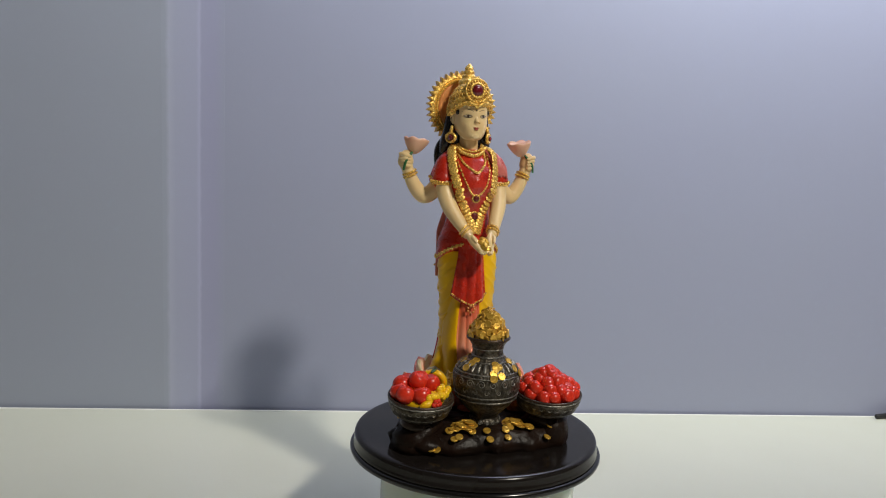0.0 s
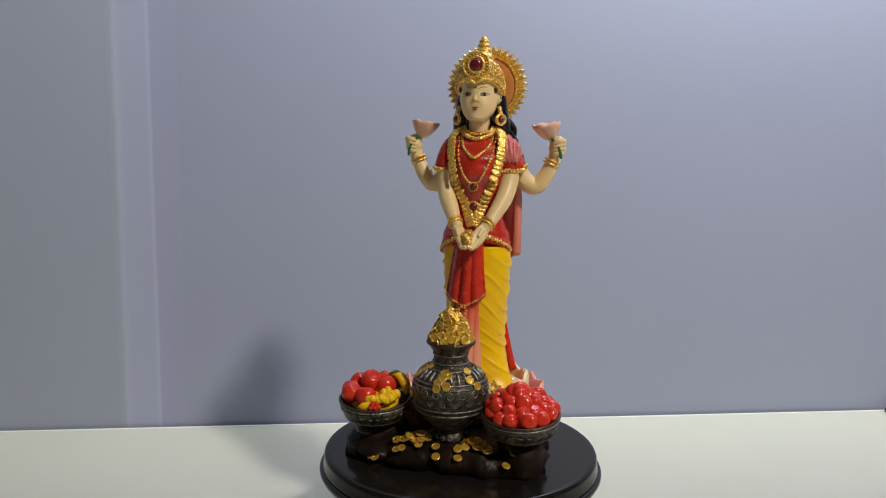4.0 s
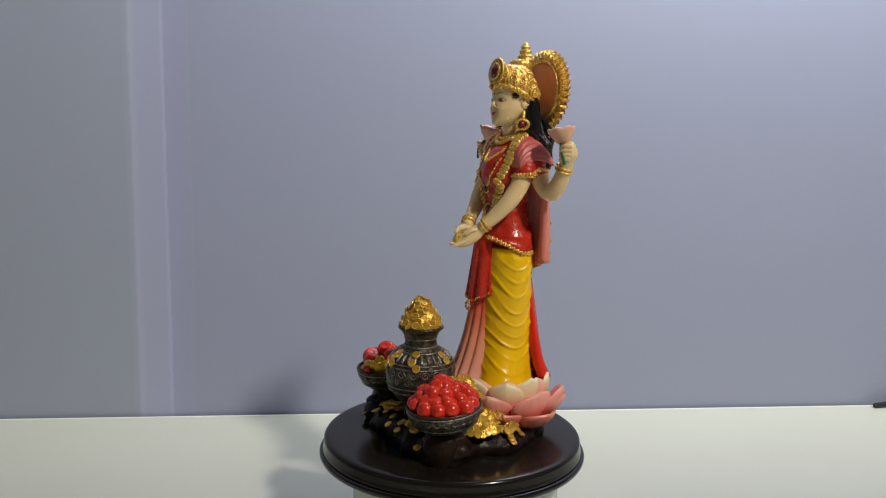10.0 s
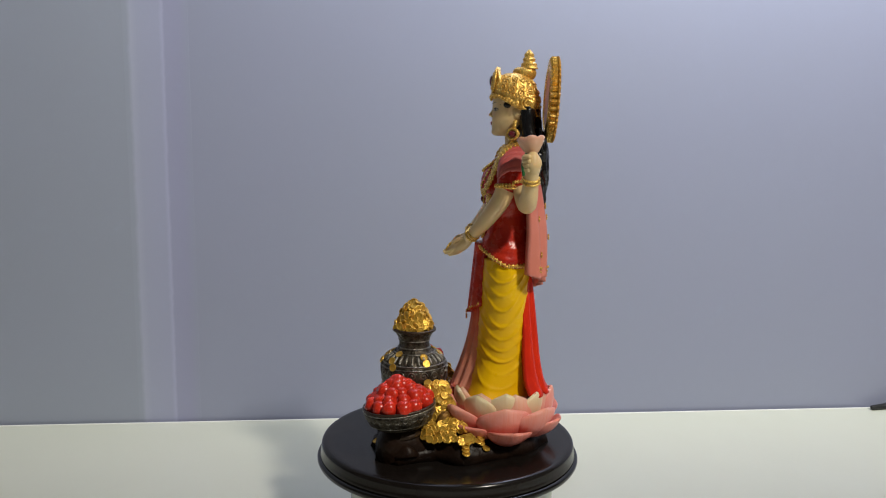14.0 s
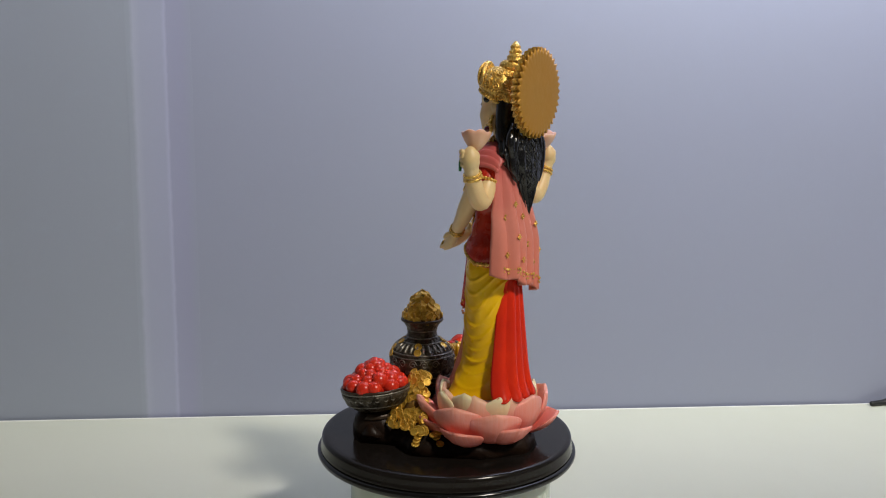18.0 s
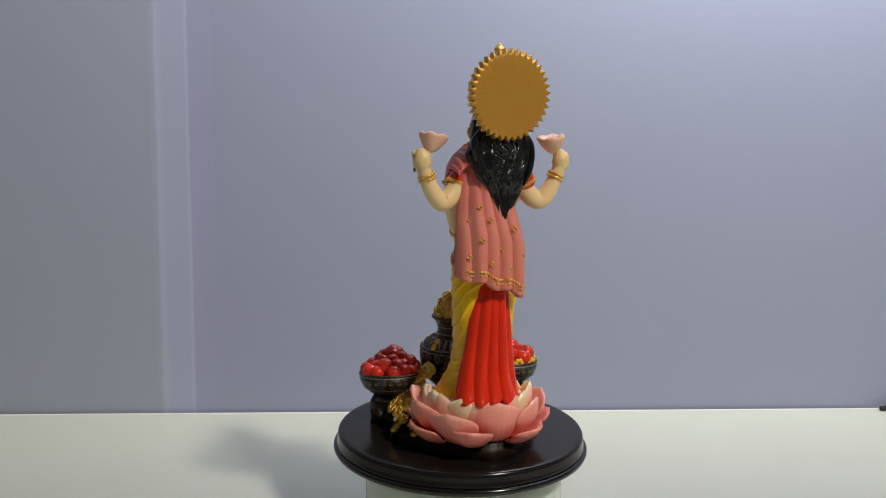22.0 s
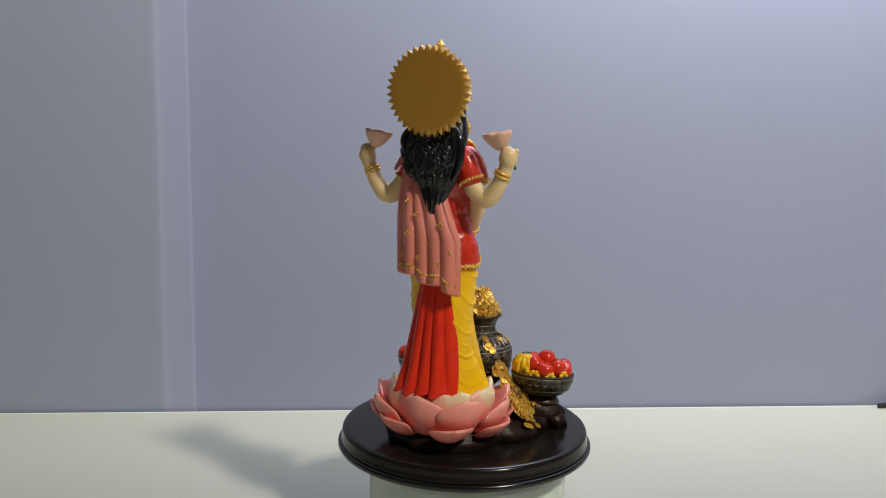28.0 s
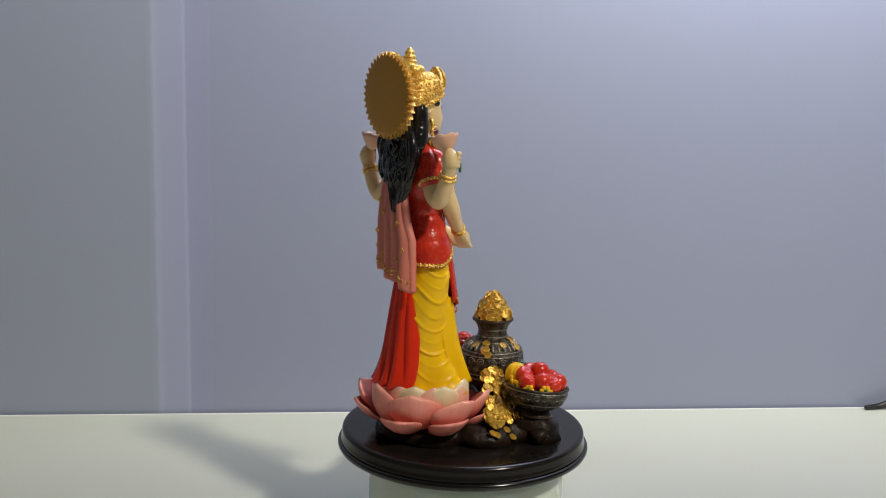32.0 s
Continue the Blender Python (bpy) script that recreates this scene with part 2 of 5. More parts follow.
LEAF = material("dark_green_leaf_paint", (0.015, 0.09, 0.02), 0.3, coat=0.3)
CABLE = material("black_rubber", (0.012, 0.013, 0.016), 0.4)

# ---- geometry helpers ----


def mesh_object(name, verts, faces, mats, parent=None, indices=None, label="", smooth=True):
    me = bpy.data.meshes.new(name)
    me.from_pydata([tuple(v) for v in verts], [], [tuple(f) for f in faces])
    for m in mats:
        me.materials.append(m)
    if indices is not None:
        me.polygons.foreach_set("material_index", indices)
    me.polygons.foreach_set("use_smooth", [smooth] * len(me.polygons))
    me.update()
    ob = new(name, me)
    ob.parent = parent
    if label:
        tagged(ob, label)
    return ob


class Pieces:
    """Collects closed shells with a material each, to be joined into one mesh."""

    def __init__(self):
        self.verts, self.faces, self.mats, self.index, self.round = [], [], [], [], []

    def add(self, shell, mat, smooth=True):
        verts, faces = shell
        if mat not in self.mats:
            self.mats.append(mat)
        n, k = len(self.verts), self.mats.index(mat)
        self.verts += [tuple(v) for v in verts]
        self.faces += [tuple(i + n for i in f) for f in faces]
        self.index += [k] * len(faces)
        self.round += [smooth] * len(faces)
        return self

    def build(self, name, parent=None, label=""):
        ob = mesh_object(name, self.verts, self.faces, self.mats, parent, self.index, label)
        ob.data.polygons.foreach_set("use_smooth", self.round)
        return ob


def shell(name, sh, mat, parent=None, label="", smooth=True):
    return mesh_object(name, sh[0], sh[1], [mat], parent, None, label, smooth)


def rings(rows, cap=True):
    """Skin between closed rings of points."""
    n = len(rows[0])
    verts = [p for r in rows for p in r]
    faces = [(i * n + j, i * n + (j + 1) % n, (i + 1) * n + (j + 1) % n, (i + 1) * n + j)
             for i in range(len(rows) - 1) for j in range(n)]
    if cap:
        faces += [tuple(range(n - 1, -1, -1)), tuple((len(rows) - 1) * n + j for j in range(n))]
    return verts, faces


def lathe(profile, seg=48, centre=(0, 0), sx=1.0, sy=1.0, wave=None):
    rows = []
    for r, z in profile:
        row = []
        for j in range(seg):
            a = 2 * math.pi * j / seg
            k = r + (wave(a, z) if wave else 0)
            row.append((centre[0] + sx * k * math.cos(a), centre[1] + sy * k * math.sin(a), z))
        rows.append(row)
    return rings(rows)


def smooth_curve(points, steps=6):
    """Catmull-Rom through points of any dimension."""
    p = [np.array(q, float) for q in points]
    p = [2 * p[0] - p[1]] + p + [2 * p[-1] - p[-2]]
    out = []
    for i in range(1, len(p) - 2):
        for s in range(steps):
            t = s / steps
            out.append(0.5 * (2 * p[i] + (p[i + 1] - p[i - 1]) * t + (2 * p[i - 1] - 5 * p[i] + 4 * p[i + 1] - p[i + 2]) * t * t
                              + (3 * p[i] - p[i - 1] - 3 * p[i + 1] + p[i + 2]) * t ** 3))
    out.append(p[-2])
    return out


def tube(points, seg=14, steps=5, flat=1.0):
    """A round limb through (x, y, z, radius) points, with rounded ends."""
    c = smooth_curve(points, steps)
    rows = []
    side = None
    for i, q in enumerate(c):
        d = Vector(c[min(i + 1, len(c) - 1)][:3] - c[max(i - 1, 0)][:3]).normalized()
        if side is None:
            side = d.orthogonal().normalized()
        side = (side - d * side.dot(d)).normalized()
        up = d.cross(side)
        rows.append((Vector(q[:3]), d, side, up, q[3]))
    out = []
    for k in (0.15, 0.6, 0.9):
        o, d, s, u, r = rows[0]
        out.append([o - d * r * math.sqrt(1 - k * k) * 0.8 + (s * math.cos(a) + u * math.sin(a) * flat) * r * k for a in np.linspace(0, 2 * math.pi, seg, endpoint=False)])
    for o, d, s, u, r in rows:
        out.append([o + (s * math.cos(a) + u * math.sin(a) * flat) * r for a in np.linspace(0, 2 * math.pi, seg, endpoint=False)])
    for k in (0.9, 0.6, 0.15):
        o, d, s, u, r = rows[-1]
        out.append([o + d * r * math.sqrt(1 - k * k) * 0.8 + (s * math.cos(a) + u * math.sin(a) * flat) * r * k for a in np.linspace(0, 2 * math.pi, seg, endpoint=False)])
    return rings(out)


def ball(centre, radii, seg=16, lat=10, turn=None, shape=None):
    if not isinstance(radii, (tuple, list)):
        radii = (radii,) * 3
    m = (turn or Matrix()).to_3x3()
    rows = []
    for i in range(1, lat):
        th = math.pi * i / lat
        row = []
        for j in range(seg):
            a = 2 * math.pi * j / seg
            v = Vector((math.sin(th) * math.cos(a), math.sin(th) * math.sin(a), math.cos(th)))
            k = shape(v) if shape else 1.0
            row.append(Vector(centre) + m @ Vector((v.x * radii[0] * k, v.y * radii[1] * k, v.z * radii[2] * k)))
        rows.append(row)
    return rings(rows)


def ring(centre, normal, radius, thick, seg=24, tseg=8, squash=1.0):
    n = Vector(normal).normalized()
    s = n.orthogonal().normalized()
    u = n.cross(s)
    verts, faces = [], []
    for i in range(seg):
        a = 2 * math.pi * i / seg
        d = s * math.cos(a) + u * math.sin(a)
        for j in range(tseg):
            b = 2 * math.pi * j / tseg
            verts.append(Vector(centre) + d * (radius + thick * math.cos(b)) + n * thick * squash * math.sin(b))
    for i in range(seg):
        for j in range(tseg):
            faces.append((i * tseg + j, ((i + 1) % seg) * tseg + j, ((i + 1) % seg) * tseg + (j + 1) % tseg, i * tseg + (j + 1) % tseg))
    return verts, faces


def sheet(fn, nu, nv, thick):
    """A cloth or petal of real thickness over fn(u, v) -> point, u and v from 0 to 1."""
    grid = [[Vector(fn(i / nu, j / nv)) for j in range(nv + 1)] for i in range(nu + 1)]

    def normal(i, j):
        a = grid[min(i + 1, nu)][j] - grid[max(i - 1, 0)][j]
        b = grid[i][min(j + 1, nv)] - grid[i][max(j - 1, 0)]
        n = a.cross(b)
        return n.normalized() if n.length > 1e-12 else Vector((0, 0, 1))
    nrm = [[normal(i, j) for j in range(nv + 1)] for i in range(nu + 1)]
    for i in (0, nu):
        k = 1 if i == 0 else nu - 1
        for j in range(nv + 1):
            if (grid[i][nv] - grid[i][0]).length < 0.25 * (grid[nu // 2][nv] - grid[nu // 2][0]).length:
                nrm[i][j] = nrm[k][j]
    w = nv + 1
    verts = [grid[i][j] + nrm[i][j] * thick / 2 for i in range(nu + 1) for j in range(w)]
    verts += [grid[i][j] - nrm[i][j] * thick / 2 for i in range(nu + 1) for j in range(w)]
    o = (nu + 1) * w
    faces = []
    for i in range(nu):
        for j in range(nv):
            a, b, c, d = i * w + j, (i + 1) * w + j, (i + 1) * w + j + 1, i * w + j + 1
            faces += [(a, b, c, d), (o + d, o + c, o + b, o + a)]
    edge = [i * w for i in range(nu + 1)] + [nu * w + j for j in range(1, w)] + [i * w + nv for i in range(nu - 1, -1, -1)] + [j for j in range(nv - 1, 0, -1)]
    for a, b in zip(edge, edge[1:] + edge[:1]):
        faces.append((b, a, o + a, o + b))
    return verts, faces


def box(lo, hi, bevel=0.0):
    bm = bmesh.new()
    bmesh.ops.create_cube(bm, size=1)
    for v in bm.verts:
        v.co = Vector([(l + h) / 2 + c * (h - l) for l, h, c in zip(lo, hi, v.co)])
    if bevel:
        bmesh.ops.bevel(bm, geom=bm.edges[:], offset=bevel, segments=3, profile=0.5, affect="EDGES")
    bm.verts.index_update()
    out = [v.co.copy() for v in bm.verts], [[v.index for v in f.verts] for f in bm.faces]
    bm.free()
    return out


def interp(z, table):
    """Row of values at z from rows (z, a, b, ...), smoothly."""
    zs = [r[0] for r in table]
    if z <= zs[0]:
        return table[0][1:]
    for a, b in zip(table, table[1:]):
        if z <= b[0]:
            t = (z - a[0]) / (b[0] - a[0])
            t = t * t * (3 - 2 * t) * 0.5 + t * 0.5
            return tuple(p + (q - p) * t for p, q in zip(a[1:], b[1:]))
    return table[-1][1:]


# ---- setting ----
WALL_Y = 0.280
tagged(shell("wall_north", box((-0.230, WALL_Y, -0.75), (2.2, WALL_Y + 0.12, 2.6)), WALL, smooth=False), "smooth lavender-blue painted wall behind the table", "wall", kind="structure")
tagged(shell("wall_north_side", box((-2.2, WALL_Y, -0.75), (-0.262, WALL_Y + 0.12, 2.6)), WALL_LEFT, smooth=False), "grey-blue painted wall beside the pale strip", "wall", kind="structure")
tagged(shell("trim", box((-0.2665, WALL_Y - 0.0001, -0.75), (-0.2095, WALL_Y + 0.10, 2.6)), STRIP, smooth=False), "pale lavender brushed vertical paint strip where two wall colours meet", "wall strip", kind="structure")
for nm, lo, hi in (("wall_south", (-2.2, -2.72, -0.75), (2.2, -2.6, 2.6)), ("wall_west", (-2.32, -2.72, -0.75), (-2.2, 0.4, 2.6)), ("wall_east", (2.2, -2.72, -0.75), (2.32, 0.4, 2.6))):
    tagged(shell(nm, box(lo, hi), ROOM, smooth=False), "plain grey room wall out of view", "wall", kind="structure")
tagged(shell("floor", box((-2.32, -2.72, -0.85), (2.32, 0.4, -0.75)), FLOOR, smooth=False), "plain beige floor of the room", "floor", kind="structure")
tagged(shell("ceiling", box((-2.32, -2.72, 2.6), (2.32, 0.4, 2.7)), ROOM, smooth=False), "plain grey ceiling out of view", "ceiling", kind="structure")

table = tagged(new("table"), "white laminate table pushed against the wall", "table")
shell("tabletop", box((-0.95, -0.75, -0.028), (0.95, 0.2735, 0.0), 0.0012), TABLE, table, smooth=False)
shell("edge_band", box((-0.95, 0.2737, -0.028), (0.95, 0.2762, 0.0004), 0.0005), TABLE_EDGE, table, "bright chipped edge band", smooth=False)
for x in (-0.88, 0.84):
    for y in (-0.70, 0.20):
        shell("leg", box((x, y, -0.75), (x + 0.04, y + 0.04, -0.028), 0.003), TABLE, table, smooth=False)

cable = tagged(shell("cable", tube([(0.456, 0.268, 0.0026, 0.0025), (0.469, 0.270, 0.003, 0.0030), (0.479, 0.270, 0.0055, 0.0035), (0.491, 0.268, 0.009, 0.0035),
                                    (0.511, 0.262, 0.010, 0.0035), (0.541, 0.25, 0.005, 0.0035), (0.611, 0.23, 0.0036, 0.0035), (0.751, 0.20, 0.0036, 0.0035)], 12, 5), CABLE),
               "black rubber cable lying on the table", "cable")

# ---- the turning figure: everything below stands on the round base and turns with it ----
MM = 0.001
MOVERS = []


def scaled(sh, shift=(0, 0, 0)):
    return [((v[0] - shift[0]) * MM, (v[1] - shift[1]) * MM, (v[2] - shift[2]) * MM) for v in sh[0]], sh[1]


def mount(ob, x=0.0, y=0.0, z=0.0, rz=0.0):
    """ob turns with the base; its place is in millimetres from the turning axis, as it stands with the statue facing -y."""
    MOVERS.append((ob, pose(x * MM, y * MM, z * MM, 0, 0, rz)))
    return ob


stand = tagged(new("display_stand"), "milky plastic drum that carries the round base", "stand")
shell("drum", scaled(lathe([(1, 0), (61, 0), (63, 1.5), (63.6, 4), (63.6, 61), (63, 65), (61, 67), (40, 67.4), (1, 67.4)], 96, (2.7, 0))), DRUM, stand)
shell("turning_plate", scaled(lathe([(1, 67.6), (58, 67.6), (59, 68.4), (59, 71.0), (58, 71.8), (1, 71.8)], 64)), DISC_SIDE, stand)

base = tagged(new("round_base"), "round dark brown lacquered wooden base with a moulded edge", "base")
mount(base)
shell("top_board", scaled(lathe([(1, 77.2), (79.0, 77.2), (79.6, 77.5), (79.6, 78.2), (79.2, 79.4), (78.9, 81.2), (78.8, 83.0), (78.6, 84.2), (78.1, 85.1), (77.3, 85.7), (76.3, 85.98), (74.0, 86.0), (54, 86.0), (30, 86.0), (1, 86.0)], 128)), DISC, base)
shell("moulded_edge", scaled(lathe([(1, 72.0), (77.6, 72.0), (79.6, 72.5), (80.9, 73.4), (81.5, 74.6), (81.5, 75.6), (81.1, 76.5), (80.3, 77.0), (79, 77.15), (1, 77.15)], 128)), DISC_SIDE, base, "glossy black moulded rim")

# rock plinth under the lotus and the vessels
plinth = tagged(new("rock_plinth"), "dark brown painted rocky plinth of the figurine", "plinth")
mount(plinth, 0, 0, 89.2)


def plinth_radius(a):
    c, s = math.cos(a), math.sin(a)
    best = 20.0
    # lobes under the lotus, the pot, the two bowls and the coins between them
    for bx, by, rr in ((3, 26, 35.5), (0, -28, 17), (35, -26, 17), (-47, -21, 16), (-24, -30, 15), (19, -31, 14), (34, 9, 18), (-33, 9, 18)):
        bq = c * bx + s * by
        q = bq * bq - (bx * bx + by * by - rr * rr)
        if q > 0:
            best = max(best, bq + math.sqrt(q))
    return best


SLOPE = [(0.0, 9.8), (0.3, 9.8), (0.6, 9.6), (0.80, 9.0), (0.87, 8.2), (0.90, 5.6), (0.96, 2.6), (1.0, -3.0)]


def plinth_z(x, y):
    """Height of the plinth's skin at a place."""
    return interp(math.hypot(x, y) / plinth_radius(math.atan2(y, x)), SLOPE)[0] if math.hypot(x, y) > 1 else 9.8


def plinth_shell():
    rng = random.Random(4)
    n = 66
    rad = [plinth_radius(2 * math.pi * j / n) for j in range(n)]
    rad = [(rad[j - 1] + 2 * rad[j] + rad[(j + 1) % n]) / 4 + rng.uniform(-2.0, 1.6) for j in range(n)]
    chip = [rng.uniform(-1.6, 0.9) for j in range(n)]
    rows = []
    for k, z in SLOPE[::-1]:
        amp = 0.3 if z < 0 else 1.2 * k
        row = []
        for j in range(n):
            a = 2 * math.pi * j / n
            r = rad[j] * max(k, 0.04) + rng.uniform(-amp, amp)
            row.append((r * math.cos(a), r * math.sin(a), z + (rng.uniform(-0.6, 0.6) + (chip[j] if 0.7 < k < 0.92 else 0.0) if z > 0 else 0.0)))
        rows.append(row)
    return rings(rows)


def stone_shell(x, y, z, rx, ry, rz, turn, seed):
    """A broken lump with flat faces."""
    r = random.Random(seed)
    bumps = [(Vector((r.gauss(0, 1), r.gauss(0, 1), r.gauss(0, 0.7))).normalized(), r.uniform(0.62, 0.92)) for i in range(11)]

    def cut(p):
        return min([1.0] + [d / max(1e-6, p.dot(n)) for n, d in bumps if p.dot(n) > 0.05])
    return ball((x, y, z), (rx, ry, rz), 18, 11, pose(0, 0, 0, 0, 0, turn), cut)


v, f = scaled(plinth_shell())
mesh_object("rock", v, f, [ROCK], plinth)
# broken stones along the edge, and the two lumps that carry the bowls
for i, (x, y, z, rx, ry, rz, turn) in enumerate(((-57, -14, 2.0, 7, 6, 5.5, 30), (-42, -32, 1.6, 11, 8, 6.0, 170), (46, -24, 2.6, 9, 8, 6, 80))):
    shell("stone", scaled(stone_shell(x, y, z, rx, ry, rz, turn, 40 + i)), ROCK, plinth)
for x, y, z, turn, seed in ((37.0, -25.0, 2.6, 40, 71), (-45.0, -20.0, 3.2, 0, 75)):
    shell("stone", scaled(stone_shell(x, y, z, 17.0, 16.5, 18.5, turn, seed)), ROCK, plinth)
# lotus pedestal
lotus = tagged(new("lotus_pedestal"), "pink lotus flower pedestal with cream heart under the statue", "pedestal")
LOT = (3.0, 31.0, 98.0)
mount(lotus, *LOT)


def petal_mesh(length, width, thick, cup, curl, blunt, mat):
    """A plump petal along x: pointed tip, cupped towards +z, its tip curling towards -z."""
    rows = []
    n, seg = 16, 26
    for i in range(n + 1):
        u = 0.01 + 0.985 * i / n
        w = width / 2 * math.sin(math.pi * (0.20 + 0.80 * u ** blunt)) ** 0.62
        h = thick / 2 * (1 - 0.75 * u ** 3) * min(1.0, w / (0.12 * width))
        row = []
        for j in range(seg):
            b = 2 * math.pi * j / seg
            s = math.cos(b)
            z = h * math.sin(b) + cup * s * s * (w * 2 / width) ** 2 - curl * u ** 3 - 0.12 * length * math.sin(math.pi * u)
            z -= 0.5 * math.exp(-(s / 0.16) ** 2) * u + 0.22 * math.sin(15 * s + 1.5 * u) * math.sin(math.pi * u) * (1 if math.sin(b) < 0 else 0.4)
            row.append((length * u - 1.5 * s * s * u, s * w, z))
        rows.append(row)
    v, f = scaled(rings(rows))
    me = bpy.data.meshes.new("petal")
    me.from_pydata(v, [], f)
    me.materials.append(mat)
    me.polygons.foreach_set("use_smooth", [True] * len(f))
    return me


INNER = petal_mesh(23.5, 23, 6.0, 2.5, 0.5, 2.0, PETAL_IN)
UPPER = petal_mesh(26, 32, 6.5, 4.5, 1.6, 1.75, PETAL)
FRONT = petal_mesh(28, 26, 7.0, 4.5, 2.5, 1.3, PETAL)
MIDDLE = petal_mesh(25, 27, 7.0, 4.0, 1.0, 1.6, PETAL_MID)
LOWER = petal_mesh(21, 27, 4.2, 4.6, 2.5, 1.7, PETAL)
shell("heart", scaled(lathe([(1, -3), (24, -3), (28, 0), (31, 4), (31, 9), (29.5, 14), (27.5, 18.6), (20, 20.4), (1, 20.6)], 48, wave=lambda a, z: 0.8 * math.sin(9 * a) + 0.4 * math.sin(17 * a + 1), sy=0.84)), LOTUS_HEART, lotus, "cream lotus heart")
rng = random.Random(12)
for mesh_data, n, r, z, tilt, off in ((INNER, 9, 23.6, 3.6, -70, 10), (MIDDLE, 8, 25.5, 0.5, -80, 22), (UPPER, 8, 27.6, -1.6, -72, 0), (LOWER, 7, 29.5, -4.4, -44, 12)):
    for i in range(n):
        a = 360 / n * i + off + rng.uniform(-4, 4)
        if mesh_data is INNER and 58 < a % 360 < 118:
            # the tail of the robe falls here
            continue
        ahead = mesh_data is UPPER and 215 < a % 360 < 325
        p = new("petal", FRONT if ahead else mesh_data)
        p.parent = lotus
        out = r + (2.5 if mesh_data is LOWER and 185 < a % 360 < 300 else 0.0)
        deep = math.sin(radians(a))
        p.matrix_basis = pose(0, out * deep * (0.26 if deep < 0 else 0.12) * -MM, 0, 0, 0, a) @ pose(out * MM, 0, (z + rng.uniform(-0.8, 0.8)) * MM, rng.uniform(-5, 5), tilt + (5 if ahead else 0) + (13 if mesh_data is UPPER and abs(deep) < 0.75 else 0) + rng.uniform(-4, 4), rng.uniform(-5, 5))

# ---- coins ----


def coin_mesh():
    v, f = scaled(lathe([(0.3, 0), (2.15, 0), (2.4, 0.12), (2.4, 0.66), (2.2, 0.8), (1.85, 0.8), (1.7, 0.62), (0.3, 0.62)], 14))
    me = bpy.data.meshes.new("coin")
    me.from_pydata(v, [], f)
    me.materials.append(COIN)
    return me


COIN_MESH = coin_mesh()


def coin(parent, x, y, z, normal=(0, 0, 1), rng=random, jitter=0.25):
    n = Vector(normal).normalized() + Vector((rng.uniform(-jitter, jitter), rng.uniform(-jitter, jitter), rng.uniform(-jitter, jitter)))
    ob = new("coin", COIN_MESH)
    ob.parent = parent
    ob.matrix_basis = Matrix.Translation((x * MM, y * MM, z * MM)) @ n.to_track_quat("Z", "Y").to_matrix().to_4x4()
    return ob


# ---- the water pot heaped with coins ----


def scroll(a, r, z, size, hand):
    """A raised curl that winds in on itself, lying on the belly."""
    out, side = Vector((math.cos(a), math.sin(a), 0.04)).normalized(), Vector((-math.sin(a), math.cos(a), 0))
    pts = []
    for k in range(9):
        w = k / 8 * 1.45 * 2 * math.pi
        q = size * (1 - 0.78 * k / 8)
        p = out * r + Vector((0, 0, z)) + side * (hand * q * math.cos(w)) + Vector((0, 0, 1)) * (q * math.sin(w))
        p -= out * (0.5 * (p - out * r - Vector((0, 0, z))).dot(side) ** 2 / r)
        pts.append((p.x, p.y, p.z, 0.38 - 0.015 * k))
    return tube(pts, 5, 2)


pot = tagged(new("pot"), "round dark pewter pot with engraved bands heaped with gold coins", "pot")
POT = (-2.4, -21.4, 98.4)
mount(pot, *POT)
belly = shell("body", scaled(lathe([(1, 4), (8, 4), (8.6, 6.0), (11.4, 9.2), (15.4, 13.0), (18.7, 17.8), (20.6, 24), (21.0, 28), (20.9, 31), (19.8, 34.6), (17.0, 38), (13.4, 40.6), (10.9, 42), (9.8, 43.6), (9.4, 47), (10.0, 50), (11.8, 53), (13.2, 54.8), (12.8, 55.8), (9.5, 55.2), (1, 53)], 72)), PEWTER, pot)
foot = shell("foot", scaled(lathe([(1, 0), (8.8, 0), (9.6, 0.8), (9.4, 2.8), (8.8, 4.0), (8.0, 5.0), (8.0, 6.2), (1, 6.2)], 40, wave=lambda a, z: 0.3 * math.sin(16 * a))), PEWTER, pot, "dark scalloped foot")
for i in range(14):
    a = 2 * math.pi * i / 14
    shell("scroll", scaled(scroll(a, 9.5, 1.9, 1.5, 1 if i % 2 else -1)), PEWTER_BRIGHT, foot, "rubbed silver raised scroll")
shell("lip", scaled(ring((0, 0, 55), (0, 0, 1), 12.6, 1.1, 48, 8)), BROWN_RIM, pot, "dark bronze lip")
for r, z, t in ((20.6, 33.2, 0.42), (19.6, 35.4, 0.5), (12.9, 41.1, 0.6), (20.2, 21.0, 0.4), (19.2, 18.0, 0.5), (10.0, 44.0, 0.55), (9.8, 48.6, 0.4)):
    shell("band", scaled(ring((0, 0, z), (0, 0, 1), r - 0.1, t, 64, 6)), PEWTER_WORN, belly, "rubbed silver raised band")
for i in range(28):
    a = 2 * math.pi * i / 28
    c, s = math.cos(a), math.sin(a)
    shell("tongue", scaled(tube([(18.2 * c, 18.2 * s, 36.8, 0.75), (16.3 * c, 16.3 * s, 38.8, 0.95), (14.0 * c, 14.0 * s, 40.5, 0.6)], 6, 2)), PEWTER_BRIGHT, belly, "rubbed silver raised tongue")
for i in range(18):
    a = 2 * math.pi * i / 18
    shell("scroll", scaled(scroll(a, 20.9, 29.2, 2.7, 1 if i % 2 else -1)), PEWTER_WORN, belly, "rubbed silver raised scroll")
    shell("scroll", scaled(scroll(a + 0.17, 20.5, 24.0, 1.7, -1 if i % 2 else 1)), PEWTER_WORN, belly, "rubbed silver raised scroll")
